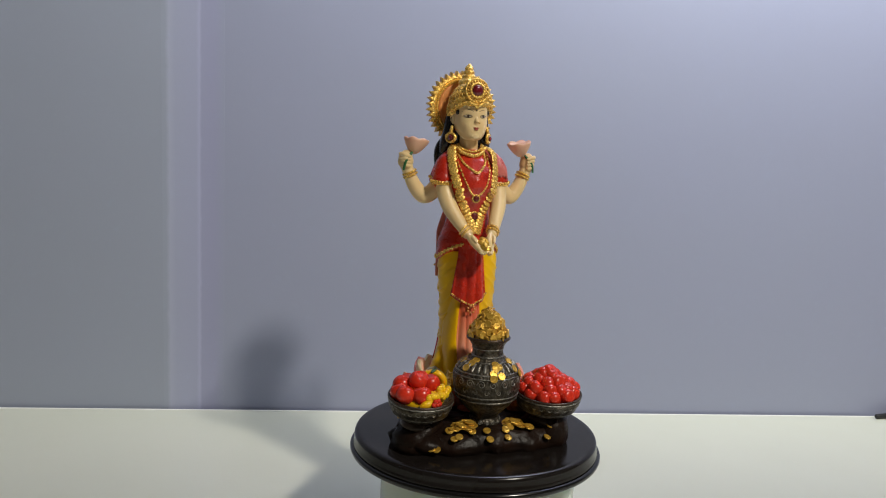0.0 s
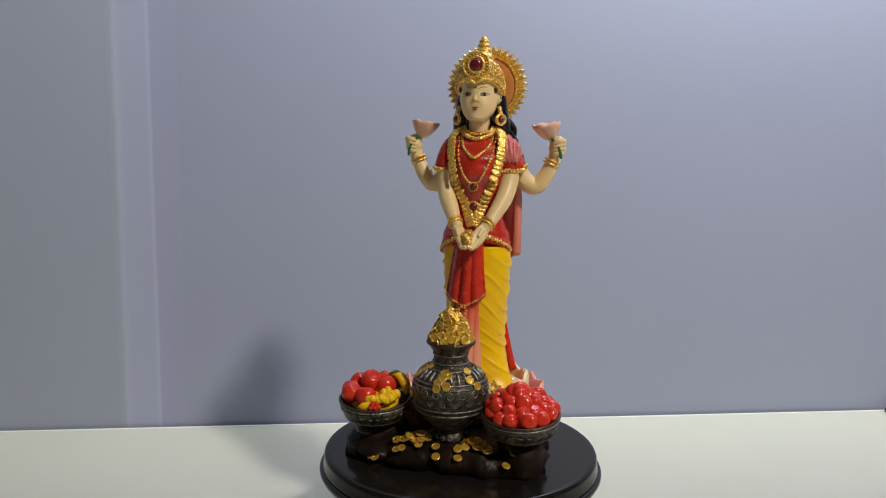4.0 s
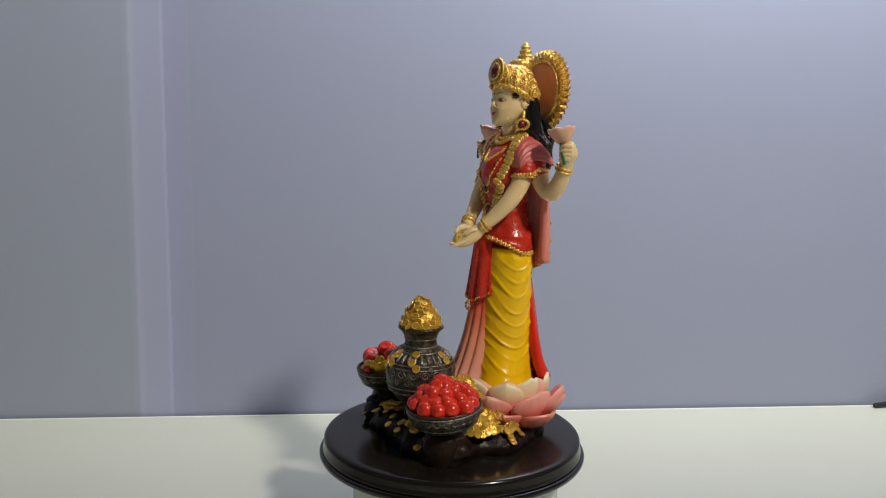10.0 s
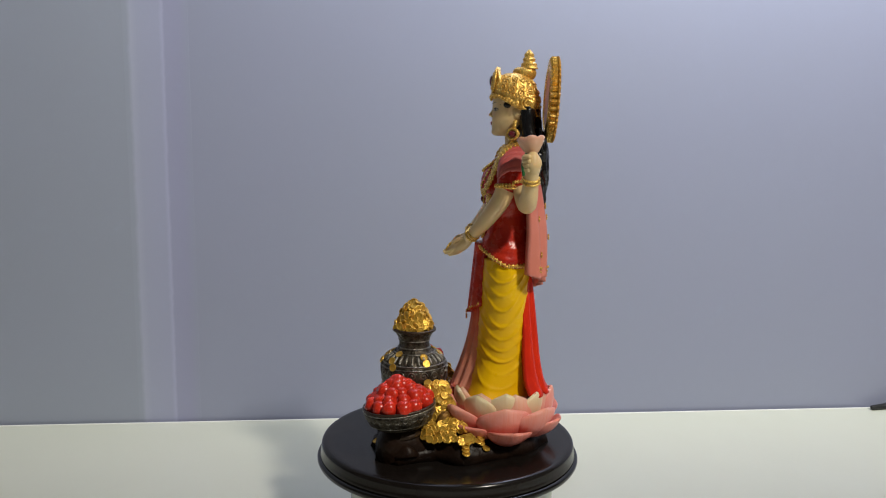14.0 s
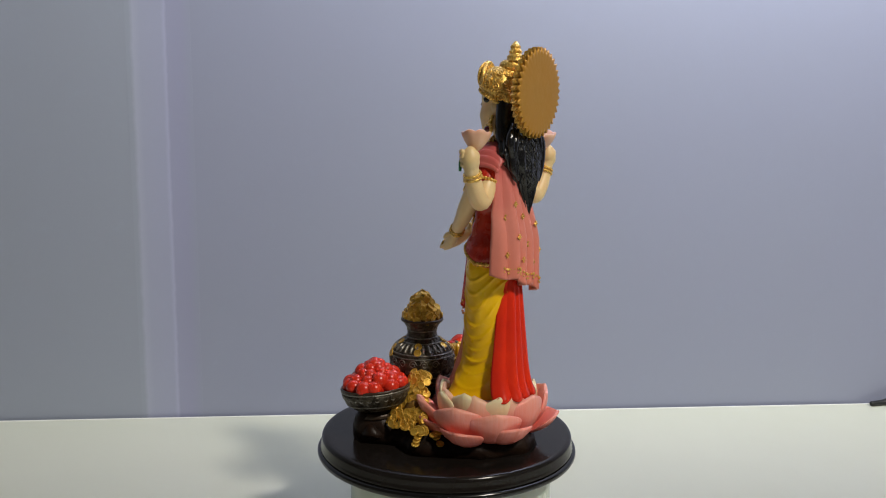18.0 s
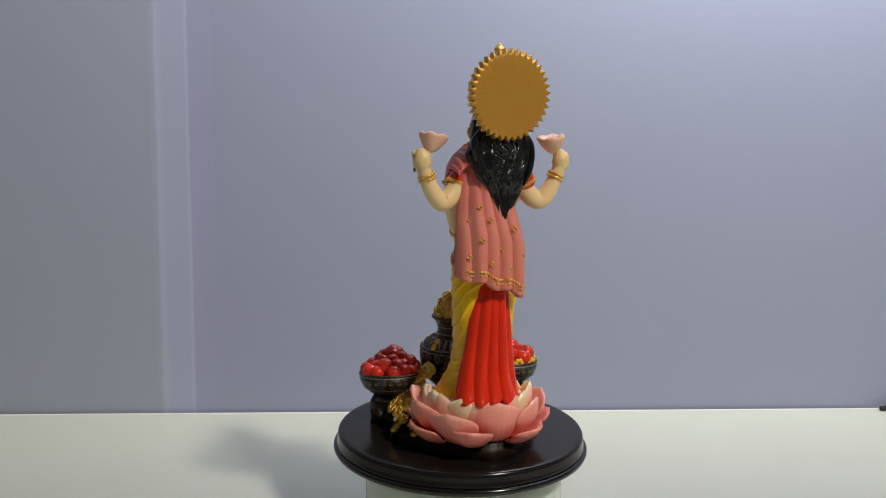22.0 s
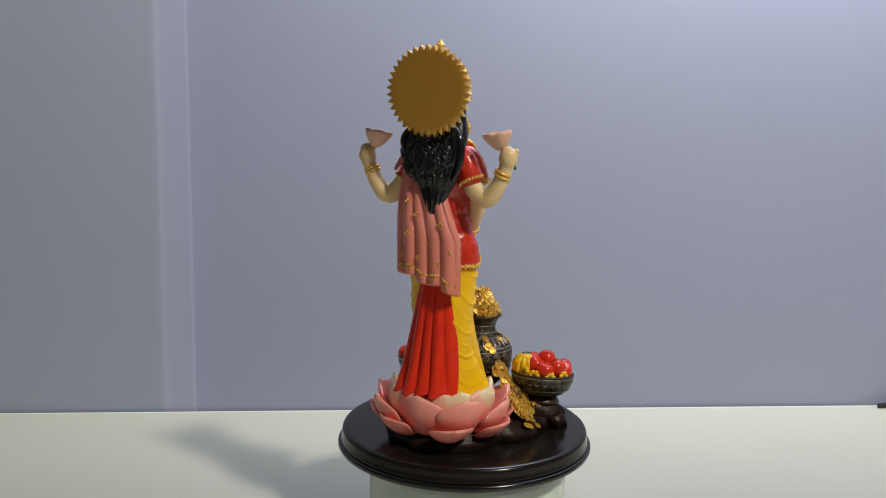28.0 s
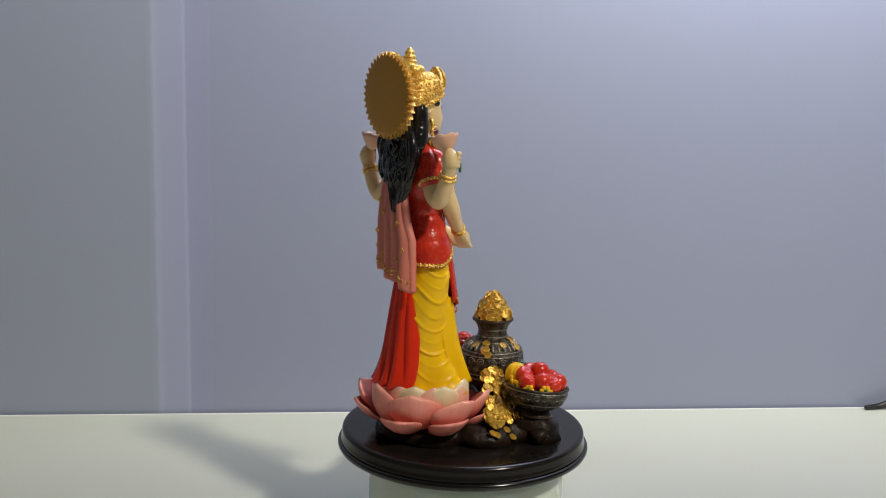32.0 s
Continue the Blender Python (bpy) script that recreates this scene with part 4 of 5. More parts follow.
# sleeves and arms
def arms(s):
    o = 1.8
    put(tube([(o + 11.5 * s, 38.5, 260.5, 5.8), (o + 15.5 * s, 37.5, 257.5, 7.0), (o + 18.2 * s, 36, 251.5, 7.2), (o + 19.2 * s, 35.0, 246, 7.6)], 20, 5), RED)
    d = Vector((0.12 * s, -0.1, -1))
    for i in range(26):
        a = 2 * math.pi * i / 26
        put(ball((o + 19.3 * s + 7.8 * math.cos(a), 34.8 + 7.8 * math.sin(a), 244.6 + 1.0 * math.cos(a) * s), (1.0, 1.0, 1.3), 6, 5), GOLD)
    put(ring((o + 19.3 * s, 34.8, 243.0), d, 7.3, 0.7, 30, 6), GOLD)
    put(tube([(o + 19.0 * s, 33.8, 247, 5.8), (o + 18.6 * s, 31.0, 238, 5.6), (o + 16.8 * s, 25.4, 229, 5.2), (o + 13.2 * s, 19.8, 221.5, 4.5), (o + 9.8 * s, 14.0, 215.0, 3.5), (o + 8.4 * s, 12.4, 213.2, 3.5)], 16, 5), SKIN)
    for k in (0, 1):
        put(ring((o + (10.2 - 1.2 * k) * s - 0.2, 14.6 - 1.3 * k, 215.7 - 1.5 * k), (0.6 * s, 0.55, 0.6), 3.9, 0.75, 22, 6), GOLD)
    # cupped hand
    put(tube([(o + 8.2 * s, 12.2, 213, 3.4), (o + 6.0 * s, 8.6, 209.4, 4.5), (o + 3.6 * s, 4.0, 205.6, 4.1), (o + 2.0 * s, 0.4, 203.0, 2.6)], 14, 5, 0.62), SKIN)
    for k in range(3):
        put(tube([(o + (5.6 - 1.7 * k) * s, 4.6 - 0.6 * k, 206.2, 1.3), (o + (4.2 - 1.4 * k) * s, 0.6 - 0.5 * k, 203.6, 1.15), (o + (2.9 - 1.0 * k) * s, -2.2 - 0.5 * k, 202.4 + 0.5 * k, 0.9)], 8, 4), SKIN)
    put(tube([(o + 7.6 * s, 9.5, 212.0, 1.4), (o + 7.2 * s, 5.5, 211.5, 1.3), (o + 6.0 * s, 2.6, 209.2, 1.0)], 8, 4), SKIN)
    # raised rear arm with a lotus bud
    q = 3.4
    w = 3.0 * s
    # the sleeve reaches back over the upper arm
    j = 1.6 if s > 0 else 0.0
    put(tube([(q + 11.0 * s - j, 41.6, 263 - 2 * j, 5.5 - j), (q + 16.0 * s - j, 42.4 - j, 257 - j, 7.0 - j), (q + 19.2 * s - j, 42.8 - j, 250.5, 7.0 - 0.6 * j), (q + 21.2 * s - 0.5 * j, 43.0 - j, 245.5, 6.8 - 0.3 * j)], 20, 5), RED)
    hem = Vector((0.42 * s, 0.04, -0.9)).normalized()
    side = hem.orthogonal().normalized()
    up = hem.cross(side)
    for i in range(24):
        a = 2 * math.pi * i / 24
        c = Vector((q + 21.2 * s - 0.5 * j, 43.0 - j, 245.2)) + side * ((6.9 - 0.3 * j) * math.cos(a)) + up * ((6.9 - 0.3 * j) * math.sin(a))
        put(ball(tuple(c), (0.95, 0.95, 1.2), 6, 5), GOLD)
    put(tube([(q + 19 * s, 42, 247, 5.6), (q + 24.5 * s, 43.2, 239, 5.6), (q + 31.0 * s, 44.4, 235.0, 5.3), (q + 36.6 * s, 45.2, 240.5, 4.9), (q + 40.4 * s, 45.6, 247.5, 4.3), (q + 42.2 * s, 45.8, 252, 4.0), (q + 43.6 * s, 46, 256, 4.4)], 16, 5), SKIN)
    for k in (0, 1):
        put(ring((q + (40.4 + 0.8 * k) * s, 45.6, 248.6 + 1.9 * k), (0.42 * s, 0.05, 0.9), 4.75 - 0.2 * k, 0.75, 22, 6), GOLD)
    put(ball((q + w + 40.8 * s, 46.2, 258.4), (5.2, 4.9, 6.8), 18, 12, None, lambda p: 1 + 0.05 * math.sin(7 * p.z + 3 * p.x)), SKIN)
    for k in range(4):
        put(tube([(q + w + (45.0 - 0.4 * k) * s, 44 - 0.0 * k, 262.4 - 2.3 * k, 1.5), (q + w + (42.8 - 0.3 * k) * s, 41.6, 262.2 - 2.3 * k, 1.5), (q + w + 39.4 * s, 41.4, 261.0 - 2.1 * k, 1.2)], 8, 4), SKIN)
    put(tube([(q + w + 37.8 * s, 42.6, 263.5, 0.9), (q + w + 42.0 * s, 40.8, 258.0, 0.95), (q + w + 43.4 * s, 41.2, 252.5, 0.8)], 8, 4), GREEN)
    m = pose(0, 0, 0, 0, -11 * s, 30)
    prof = [(1.2, -7.0), (2.8, -6.2), (4.8, -4.0), (6.8, -0.8), (8.2, 2.2), (8.6, 4.0), (7.6, 4.6), (5.2, 2.4), (1.0, 1.4)]
    vv, ff = lathe(prof, 40, wave=lambda a, z: (0.55 * abs(math.sin(3 * a)) * max(0.0, z + 5) / 8))
    out = []
    for x, y, z in vv:
        a = math.atan2(y, x)
        z2 = z + (1.0 * abs(math.sin(3 * a)) - 0.5) * max(0.0, z) / 4
        p = m @ Vector((x, y, z2))
        out.append((q + w + 35.2 * s + 0.88 * p.x * (1.18 if p.x * s < 0 else 0.96), 45.6 + 0.86 * p.y, 268.6 + 0.88 * p.z))
    put((out, ff), BUD)


mirror(arms)
for x, y, z, n in ((1.8, 1.2, 207.6, (0.2, -0.7, 0.7)), (-0.6, 3.2, 209.0, (-0.3, -0.5, 0.8)), (3.8, 4.0, 209.4, (0.4, -0.5, 0.8)), (2.2, -1.2, 205.0, (0, -0.9, 0.5)), (1.4, 5.4, 210.6, (0, -0.3, 1)), (0.4, 0.4, 206.6, (-0.3, -0.8, 0.5))):
    q = Vector(n).to_track_quat("Z", "Y").to_matrix()
    vv, ff = lathe([(0.2, 0), (2.4, 0), (2.4, 0.8), (0.2, 0.8)], 12)
    put(([Vector((x, y, z)) + q @ Vector(p) for p in vv], ff), COIN)

# neck and head
HX = 0.8
put(tube([(HX, 39.0, 259, 7.4), (HX, 39.0, 265, 6.4), (HX, 38.6, 276, 6.2)], 20, 5), SKIN)


HEAD[0] = -1.5


BROW[0] = True
FACE = smooth_curve([(267.0, HX, 31.4, 3.9, 4.4), (268.2, HX, 32.6, 5.8, 7.2), (270.5, HX, 34.0, 7.7, 9.2), (274, HX, 35.6, 9.5, 11.0), (279, HX, 36.8, 10.8, 12.1), (284, HX, 37.5, 10.9, 12.7), (290, HX, 38.0, 11.1, 13.0), (297, HX, 38.5, 11.0, 12.6), (303, HX, 38.5, 8.0, 10.0)], 6)
FACE = [tuple(float(c) for c in row) for row in FACE]


def features(a, z):
    """Cheeks, brow and the hollows of the eyes."""
    f = max(0.0, -math.sin(a))
    side = abs(math.cos(a))
    k = 0.8 * f * math.exp(-((side - 0.5) / 0.22) ** 2 - ((z - 278.5) / 3.8) ** 2)
    k -= 0.75 * f * math.exp(-((side - 0.42) / 0.2) ** 2 - ((z - 286.2) / 2.2) ** 2)
    k += 0.35 * f * math.exp(-(side / 0.3) ** 2 - ((z - 270.5) / 2.2) ** 2)
    return k - 0.25 * f * math.exp(-(side / 0.35) ** 2 - ((z - 272.2) / 1.2) ** 2)


def skin_y(x, z):
    """How far forward the face reaches at x beside its middle and height z."""
    cx, cy, rx, ry = interp(z, FACE)
    a = -math.acos(max(-1, min(1, x / rx)))
    return cy + (ry + features(a, z)) * math.sin(a)


put(loft(FACE, 267.0, 303, 60, 56, features), SKIN)
put(tube([(HX, skin_y(0, 288) + 0.9, 288, 0.6), (HX, skin_y(0, 285) + 0.5, 285, 0.95), (HX, skin_y(0, 282.4) - 0.6, 282.4, 1.35), (HX, skin_y(0, 281.6) - 0.3, 281.5, 0.9)], 10, 4), SKIN)
for s in (-1, 1):
    put(ball((HX + 1.1 * s, skin_y(0, 281.6) + 0.2, 281.7), (0.75, 0.9, 0.65), 8, 6), SKIN)
put(tube([(HX - 2.0, skin_y(2.0, 276.6) + 0.1, 276.9, 0.2), (HX - 0.8, skin_y(0, 276.7) - 0.25, 276.9, 0.55), (HX, skin_y(0, 276.6) - 0.3, 276.6, 0.5), (HX + 0.8, skin_y(0, 276.7) - 0.25, 276.9, 0.55), (HX + 2.0, skin_y(2.0, 276.6) + 0.1, 276.9, 0.2)], 8, 4), LIP)
put(ball((HX, skin_y(0, 275.6) - 0.1, 275.6), (1.35, 0.75, 0.75), 10, 6), LIP)
put(ball((HX, skin_y(0, 270) + 2.3, 270.0), (3.8, 2.4, 2.6), 16, 10), SKIN)
put(ball((HX + 2.1, skin_y(2.1, 281.0) - 0.3, 281.0), 0.55, 8, 6), GOLD)
put(ball((HX, skin_y(0, 290.6) - 0.05, 290.6), (0.55, 0.35, 0.55), 8, 6), HAIR)


def sides(s):
    put(ball((HX + 5.0 * s, skin_y(5.0, 286.0) + 0.35, 286.0), (2.6, 0.8, 1.15), 14, 8, pose(0, 0, 0, 0, 0, 22 * s)), EYE_WHITE)
    put(ball((HX + 4.9 * s, skin_y(4.9, 286.0) - 0.12, 286.1), (1.3, 0.5, 1.05), 12, 6), IRIS)
    put(ball((HX + 4.9 * s, skin_y(4.9, 286.0) - 0.4, 286.2), (0.65, 0.35, 0.6), 10, 6), HAIR)
    put(tube([(HX + 2.7 * s, skin_y(2.7, 285.3) + 0.1, 285.5, 0.16), (HX + 5.0 * s, skin_y(5.0, 284.9) - 0.1, 284.9, 0.2), (HX + 7.4 * s, skin_y(7.4, 285.6) - 0.0, 285.7, 0.14)], 6, 4), BROWN_RIM)
    put(tube([(HX + 2.6 * s, skin_y(2.6, 286.2) + 0.1, 286.1, 0.2), (HX + 5.0 * s, skin_y(5.0, 287.1) - 0.1, 287.1, 0.34), (HX + 7.8 * s, skin_y(7.8, 286.2), 286.2, 0.2)], 6, 4), HAIR)
    put(tube([(HX + 1.8 * s, skin_y(1.8, 290.0), 290.0, 0.13), (HX + 4.8 * s, skin_y(4.8, 291.3), 291.3, 0.2), (HX + 8.6 * s, skin_y(8.6, 289.4), 289.4, 0.12)], 6, 4), BROWN_RIM)
    put(ball((HX + 10.8 * s, 39.5, 283.4), (1.5, 2.7, 4.2), 14, 8, pose(0, 0, 0, 10, 0, 0)), SKIN)
    put(ring((HX + 11.7 * s, 39.8, 284.0), (1, -0.35 * s, 0), 2.2, 0.55, 16, 6), SKIN)
    put(ball((HX + 10.3 * s, 33.6, 289.2), (1.25, 2.4, 2.3), 12, 8, pose(0, 0, 0, -18, 0, 0)), HAIR)
    put(tube([(HX + 9.0 * s, 44.6, 290, 4.6), (HX + 10.4 * s, 45.4, 282, 4.8), (HX + 11.2 * s, 45.6, 274, 4.8), (HX + 12.4 * s, 47.0, 264, 5.2), (HX + 13.4 * s, 48.6, 257, 4.2)], 12, 5), HAIR)
    put(ring((HX + 13.2 * s, 37.0, 268.4), (1, -0.7 * s, 0), 3.5, 1.15, 22, 8), GOLD)
    put(ball((HX + 13.5 * s, 36.8, 268.4), (1.8, 2.6, 2.6), 10, 8), GEM)
    put(tube([(HX + 12.0 * s, 38.4, 277.5, 1.2), (HX + 12.9 * s, 37.6, 273.0, 1.3)], 8, 3), GOLD)


mirror(sides)
BROW[0] = False

HEAD[0] = 0.0
# hair down the back
HAIR_ROWS = [(224, 1.6, 55.6, 0.8, 0.9), (229, 1.4, 54.6, 3.4, 2.4), (235, 0.4, 53.8, 6.8, 3.4), (240, 0.0, 53.2, 9.4, 4.0), (247, 0.6, 53.2, 13.0, 5.4), (255, 2.4, 52.2, 17.4, 6.4), (262, 3.6, 50.8, 19.2, 7.2), (269, 2.6, 48.0, 15.6, 7.2), (280, 0.8, 45.8, 12.4, 8.0), (293, 0.8, 43, 11.0, 9.0)]
put(loft(HAIR_ROWS, 224, 293, 60, 72, lambda a, z: (0.75 * math.sin(13 * a + 1.6 * math.sin(0.16 * z)) + 0.3 * math.sin(29 * a + 0.4 * z)) * min(1, (z - 222) / 14)), HAIR)
rng = random.Random(8)
for i in range(13):
    x = -14.0 + 2.7 * i
    k = 1 - abs(x) / 24
    put(tube([(HX + x * 0.72, 52.0, 277, 1.2), (HX + x + rng.uniform(-2, 2), 53.6 + rng.uniform(-0.8, 0.8), 269, 2.5), (HX + x * 1.02 + rng.uniform(-3, 3), 54.4 + rng.uniform(-0.8, 0.8), 261, 2.4), (HX + x * 0.9 + rng.uniform(-3, 3), 55.0, 252, 2.0), (HX + x * (0.66 if k > 0.5 else 0.84), 56.2, 252 - 17 * k, 0.6)], 7, 4), HAIR)

# short wavy locks under the halo that catch the light
for i in range(84):
    z = rng.uniform(246, 272)
    x = interp(z - 4, HAIR_ROWS)[0] - HX + rng.uniform(-1, 1) * (interp(z - 4, HAIR_ROWS)[2] - 4.0)
    y = 57.6 - 0.018 * x * x - max(0.0, z - 262) * 0.16
    w = rng.uniform(1.2, 2.4) * rng.choice((-1, 1))
    put(tube([(HX + x, y - 1.0, z + 4.5, 0.5), (HX + x + w, y, z + 2.0, 1.15), (HX + x - 0.4 * w, y + 0.5, z - 1.5, 1.2), (HX + x + 0.7 * w, y - 0.4, z - 5.0, 0.4)], 7, 4), HAIR)

# crown
HEAD[0] = -1.5
CROWN_PROFILE = [(12.4, 291.4), (13.6, 292.2), (14.2, 293.8), (13.8, 295.2), (14.2, 297.0), (13.9, 299.5), (12.6, 303.2), (10.8, 306.2), (8.4, 308.5), (6.0, 309.8), (1.0, 310.2)]
slope = lambda y, z: -(y - 35) * max(0.0, min(0.56, 0.56 * (312 - z) / 21))
tilt = lambda vs: [(x, y, z + slope(y, z)) for x, y, z in vs]
vv, ff = lathe(smooth_curve(CROWN_PROFILE, 4), 90, (HX, 39), 1.0, 1.0, lambda a, z: (0.45 * math.sin(15 * a + 0.9 * z) * math.sin(0.9 * z) if 294 < z < 307 else 0.2 * math.sin(30 * a)))
put((tilt(vv), ff), GOLD)
for i in range(46):
    a = 2 * math.pi * i / 46
    for r, z, b in ((14.4, 293.0, 0.9), (14.4, 297.4, 0.8)):
        x, y = HX + r * math.cos(a), 39 + r * math.sin(a)
        put(ball((x, y, z + slope(y, z)), b, 6, 5), GOLD)
for i in range(16):
    a = 2 * math.pi * i / 16
    for r, z, b, n in ((14.1, 300.2, 1.7, 0.2), (13.0, 303.0, 1.3, 0.55), (10.3, 306.6, 1.5, 1.0)):
        x, y = HX + r * math.cos(a + z), 39 + r * math.sin(a + z)
        put(ring((x, y, z + slope(y, z)), (math.cos(a + z), math.sin(a + z), n), b, 0.45, 14, 6), GOLD)
        put(ball((x, y, z + slope(y, z)), 0.6, 6, 5), GOLD)
put(lathe(smooth_curve([(5.4, 306.5), (6.6, 308.4), (7.0, 310.4), (6.2, 312.2), (4.4, 313.4)], 4) + [(1, 313.5)], 32, (HX, 43.5), wave=lambda a, z: 0.3 * math.sin(12 * a)), GOLD)
put(lathe(smooth_curve([(5.6, 312.4), (4.8, 314.0), (4.7, 315.4), (3.4, 316.6), (3.8, 318.0), (2.8, 319.4), (3.0, 320.6), (2.0, 322.0), (0.7, 323.6)], 4), 24, (HX + 0.6, 46.0)), GOLD)


def plate(u, v):
    s = 2 * v - 1
    w = 9.0 * math.sin(math.pi * (0.18 + 0.80 * u)) ** 0.8
    return (HX + s * w, 25.6 + 0.045 * (s * w) ** 2 + 2.6 * u * u, 295.0 + 18.5 * u)


put(sheet(plate, 14, 14, 2.2), GOLD)
put(ring((HX, 25.1, 305.2), (0, 1, -0.14), 4.6, 1.0, 28, 8), GOLD)
put(ring((HX, 25.9, 305.2), (0, 1, -0.14), 7.6, 0.7, 36, 8), GOLD)
for i in range(20):
    a = 2 * math.pi * i / 20
    put(ball((HX + 6.2 * math.cos(a), 25.6 + 0.87 * math.sin(a), 305.2 + 6.2 * math.sin(a)), 0.8, 6, 5), GOLD)
put(ball((HX, 24.7, 305.2), (3.7, 2.0, 3.7), 16, 10), GEM)
# scrolled bosses over the ears and the double brow arch of the crown
for s in (-1, 1):
    put(ball((HX + 11.4 * s, 45.2, 292.0), (2.6, 5.2, 5.6), 16, 10), GOLD)
    put(ring((HX + 13.4 * s, 45.0, 292.2), (1, 0.25 * s, 0), 3.6, 0.8, 20, 6), GOLD)
    put(ring((HX + 13.8 * s, 45.0, 292.2), (1, 0.25 * s, 0), 1.7, 0.7, 16, 6), GOLD)
    put(tube([(HX, 24.2, 294.4, 0.9), (HX + 2.4 * s, 23.9, 296.2, 1.0), (HX + 5.6 * s, 25.4, 297.2, 1.0), (HX + 9.0 * s, 28.6, 296.4, 1.0), (HX + 11.6 * s, 33.0, 293.6, 0.9)], 8, 5), GOLD)

HEAD[0] = 0.0
# halo: a toothed disc behind the head
HC = (HX + 1.2, 294.6)
HY = 3.2
TEETH = 38


def halo_ring(rad, y, toothed):
    row = []
    n = TEETH * 4
    for j in range(n):
        a = 2 * math.pi * j / n
        k = (0.0, 0.5, 1.0, 0.5)[j % 4]
        r = rad + toothed * k
        row.append((HC[0] + r * math.cos(a), HY + y + 0.045 * r * math.sin(a), HC[1] + r * math.sin(a)))
    return row


put(rings([halo_ring(r, y, t)[::-1] for r, y, t in ((17.2, 54.6, 0), (17.8, 53.4, 0), (18.8, 53.2, 0), (19.4, 54.2, 0), (20.2, 53.6, 0.4), (21.4, 53.8, 2.4), (22.0, 54.8, 3.2), (22.0, 57.4, 3.2), (20.0, 57.9, 0), (2.0, 57.9, 0))]), GOLD, False)
put(rings([halo_ring(r, y, 0)[::-1] for r, y in ((0.5, 54.2), (8, 54.2), (14, 54.4), (16.2, 53.9), (17.4, 54.3), (17.4, 56.5), (0.5, 56.5))]), COPPER)
put(rings([halo_ring(r, y, t)[::-1] for r, y, t in ((0.5, 57.5, 0), (21.9, 57.5, 3.3), (22.0, 58.8, 3.3), (21.7, 59.3, 2.6), (20.6, 59.5, 0.3), (12.0, 59.5, 0), (0.5, 59.5, 0))]), GOLD_FLAT)

# necklaces, garland and stones
def on_cloth(x, y, z, lift):
    """Lays a point of the breast onto the blouse."""
    if z > 261:
        return y
    cx, cy, rx, ry = interp(z, TORSO)
    k = 1 - ((x - cx) / rx) ** 2
    return cy - ry * math.sqrt(k) - lift if k > 0.04 else y


def chain(points, n, r):
    c = smooth_curve(points, 12)
    for i in range(n):
        p = c[min(len(c) - 1, round(i * (len(c) - 1) / (n - 1)))]
        put(ball((p[0], on_cloth(p[0], p[1], p[2], 0.5 * r), p[2]), r, 6, 5), GOLD)


chain([(-8, 37, 268.5), (-6.5, 32.0, 265.4), (1, 28.8, 263), (8.5, 32.0, 265.4), (10, 37, 268.5)], 28, 1.5)
chain([(-7.4, 37, 270.0), (-5.8, 33.2, 267.4), (1, 30.6, 265.6), (7.8, 33.2, 267.4), (9.4, 37, 270.0)], 28, 1.0)
chain([(-8.5, 35, 265), (-6.5, 27.5, 258.5), (-2, 22.6, 254), (1, 21.4, 252.4), (4, 22.6, 254), (8.5, 27.5, 258.5), (10.5, 35, 265)], 38, 0.95)
chain([(-10, 33, 264), (-9, 25, 254), (-6, 20.2, 245), (-2.5, 19.0, 239), (1, 19.4, 236.5)], 34, 0.7)
chain([(12, 33, 264), (11, 25, 254), (8, 20.2, 245), (4.5, 19.0, 239), (1, 19.4, 236.5)], 34, 0.7)


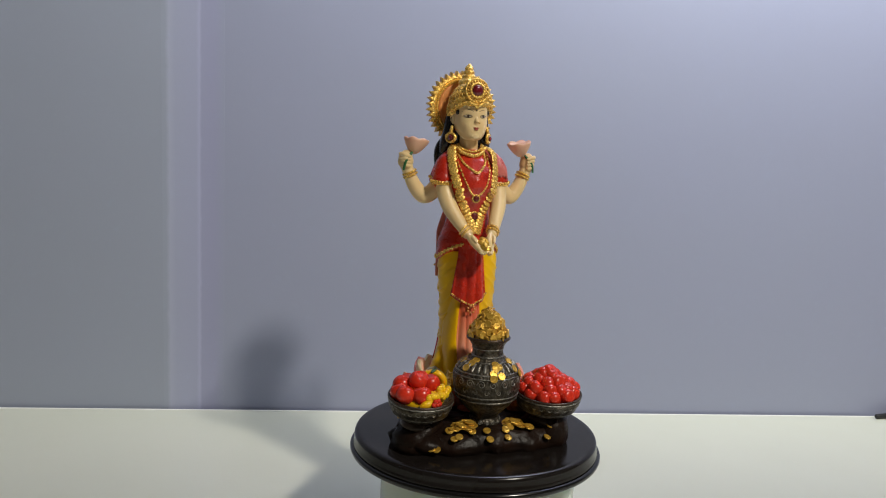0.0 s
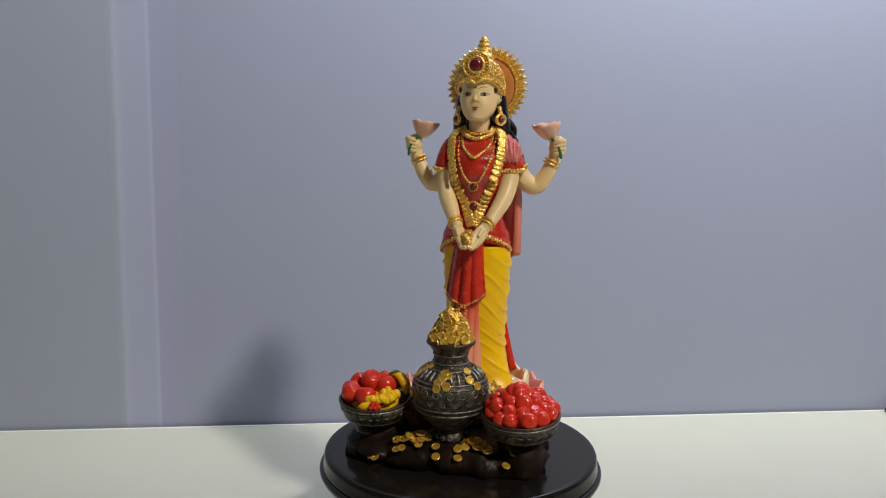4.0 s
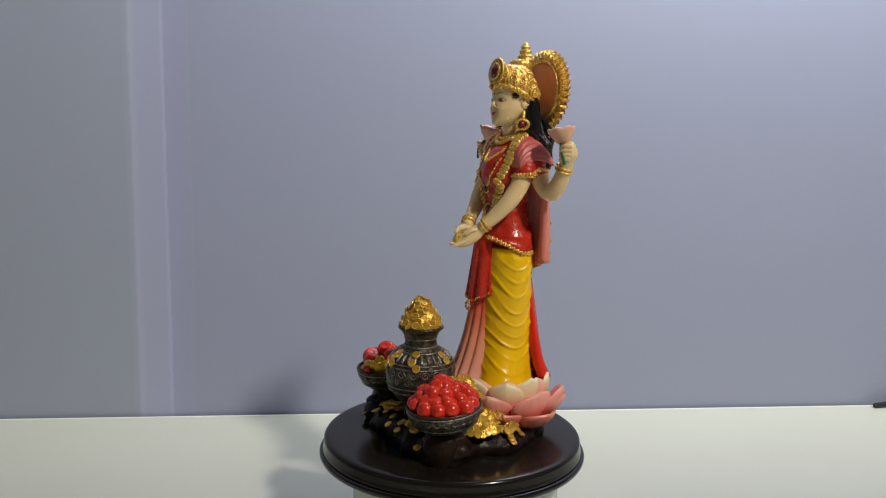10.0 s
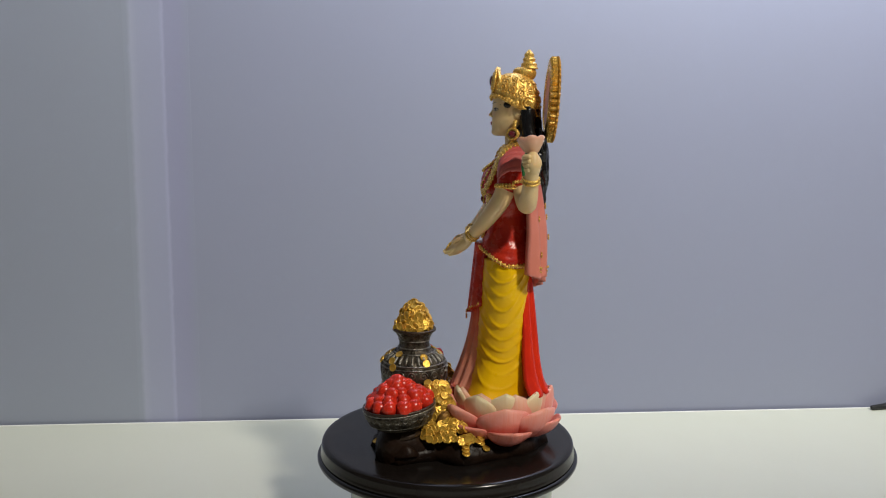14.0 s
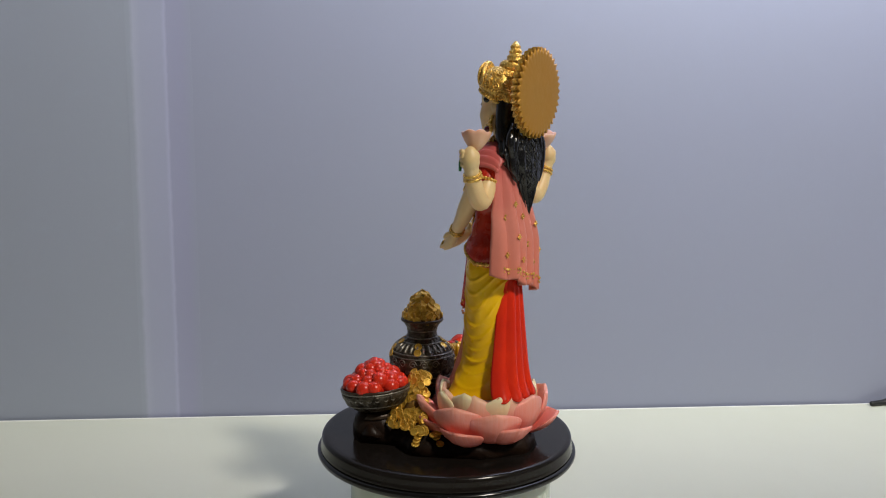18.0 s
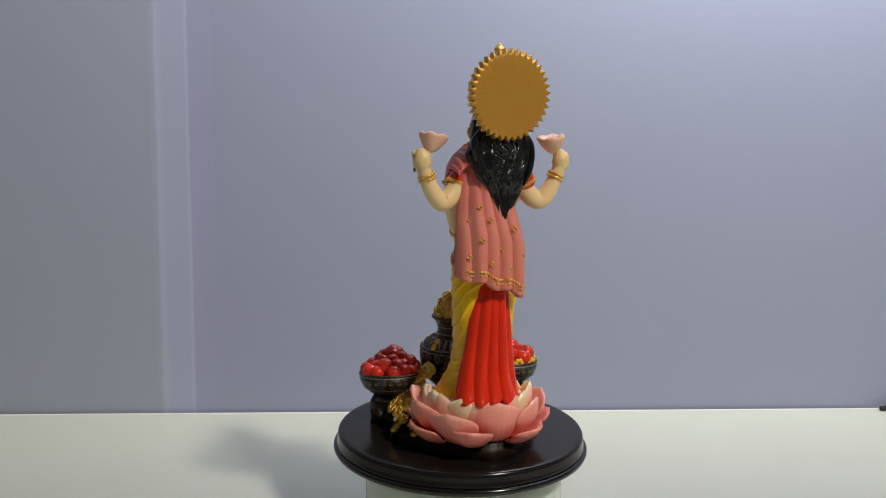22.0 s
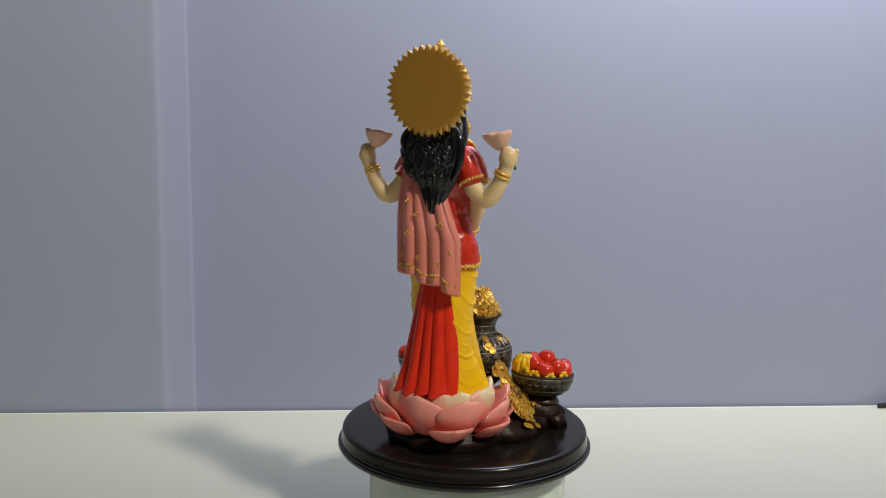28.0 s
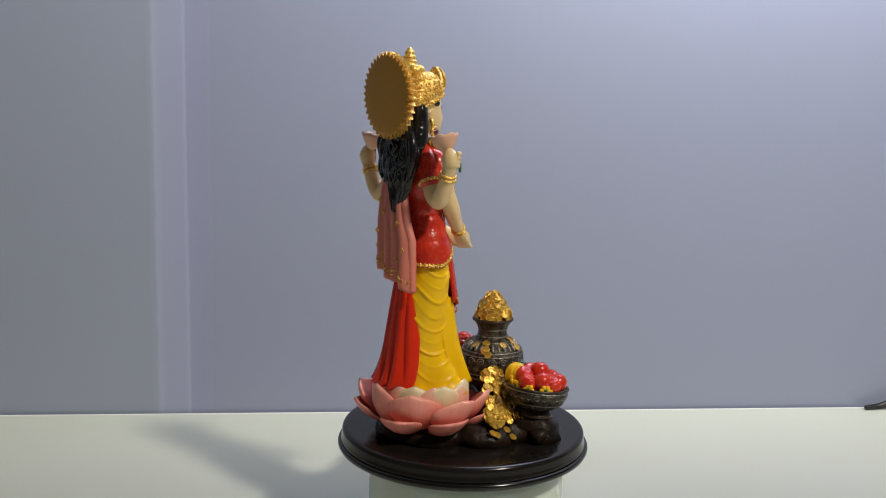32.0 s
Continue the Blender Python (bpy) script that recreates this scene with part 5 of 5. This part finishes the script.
def garland(s):
    c = smooth_curve([(1.2 + 11.5 * s, 39, 268.0), (1.2 + 14.6 * s, 31.5, 265.0), (1.2 + 15.0 * s, 27.6, 257), (1.2 + 13.6 * s, 23.8, 247.5), (1.2 + 10.6 * s, 19.0, 237), (1.2 + 6.2 * s, 19.4, 227.5), (1.2 + 3.2 * s, 18.0, 219.5), (1.2 + 1.4 * s, 16.8, 214)], 12)
    for i in range(26):
        p = Vector(c[round(i * (len(c) - 1) / 25)])
        p.y = min(on_cloth(p.x, p.y, p.z, 0.9), p.y if p.z > 240 else 99)
        put(ball(p, (3.2, 0.75, 2.3), 16, 6, pose(0, 0, 0, -24, 24 * s, 22 * s if p.z > 232 else 8 * s)), GOLD)


mirror(garland)
for x, y, z, r in ((1.0, 18.8, 235.5, 2.1), (1.0, 17.8, 223.5, 2.6)):
    y = on_cloth(x, y, z, 0.8)
    put(ring((x, y + 0.4, z), (0, 1, 0), r + 0.4, 0.6, 18, 6), GOLD)
    put(ball((x, y, z), (r, 1.5, r), 12, 8), GEM)

statue = tagged(S.build("statue"), "painted resin statue in red and yellow robes on a lotus", "statue")
mount(statue, *ORG)

# ---- motion ----
TURN = [
    (0.0, 13.44), (0.5, 9.51), (1.0, 5.57), (1.5, 1.61), (2.0, -2.35), (2.5, -6.29), (4.5, -21.93), (5.0, -25.87), 
    (5.5, -29.92), (6.0, -34.05), (6.5, -38.22), (7.0, -42.37), (7.5, -46.40), (8.0, -50.26), (8.5, -54.07), (9.0, -57.95), 
    (9.5, -61.93), (10.0, -65.94), (10.5, -69.87), (11.0, -73.69), (11.5, -77.48), (12.0, -81.31), (12.5, -85.18), (13.0, -89.07), 
    (13.5, -92.97), (14.0, -96.91), (14.5, -100.87), (16.5, -117.01), (17.0, -121.12), (17.5, -125.29), (18.0, -129.50), (18.5, -133.66), 
    (19.0, -137.79), (19.5, -141.86), (20.0, -145.84), (20.5, -149.71), (21.0, -153.45), (21.5, -157.15), (22.0, -160.93), (22.5, -164.85), 
    (23.0, -168.90), (23.5, -173.02), (24.0, -177.18), (24.5, -181.21), (25.0, -185.05), (25.5, -188.80), (27.5, -203.35), (28.0, -207.16), 
    (28.5, -211.10), (29.0, -215.16), (29.5, -219.24), (30.0, -223.25), (30.5, -227.19), (31.0, -231.01), (31.5, -234.74), (32.0, -238.43),
]


def motions():
    for ob, place in MOVERS:
        walk(ob, [(t, pose(0, 0, 0, 0, 0, a) @ place) for t, a in TURN])


motions()
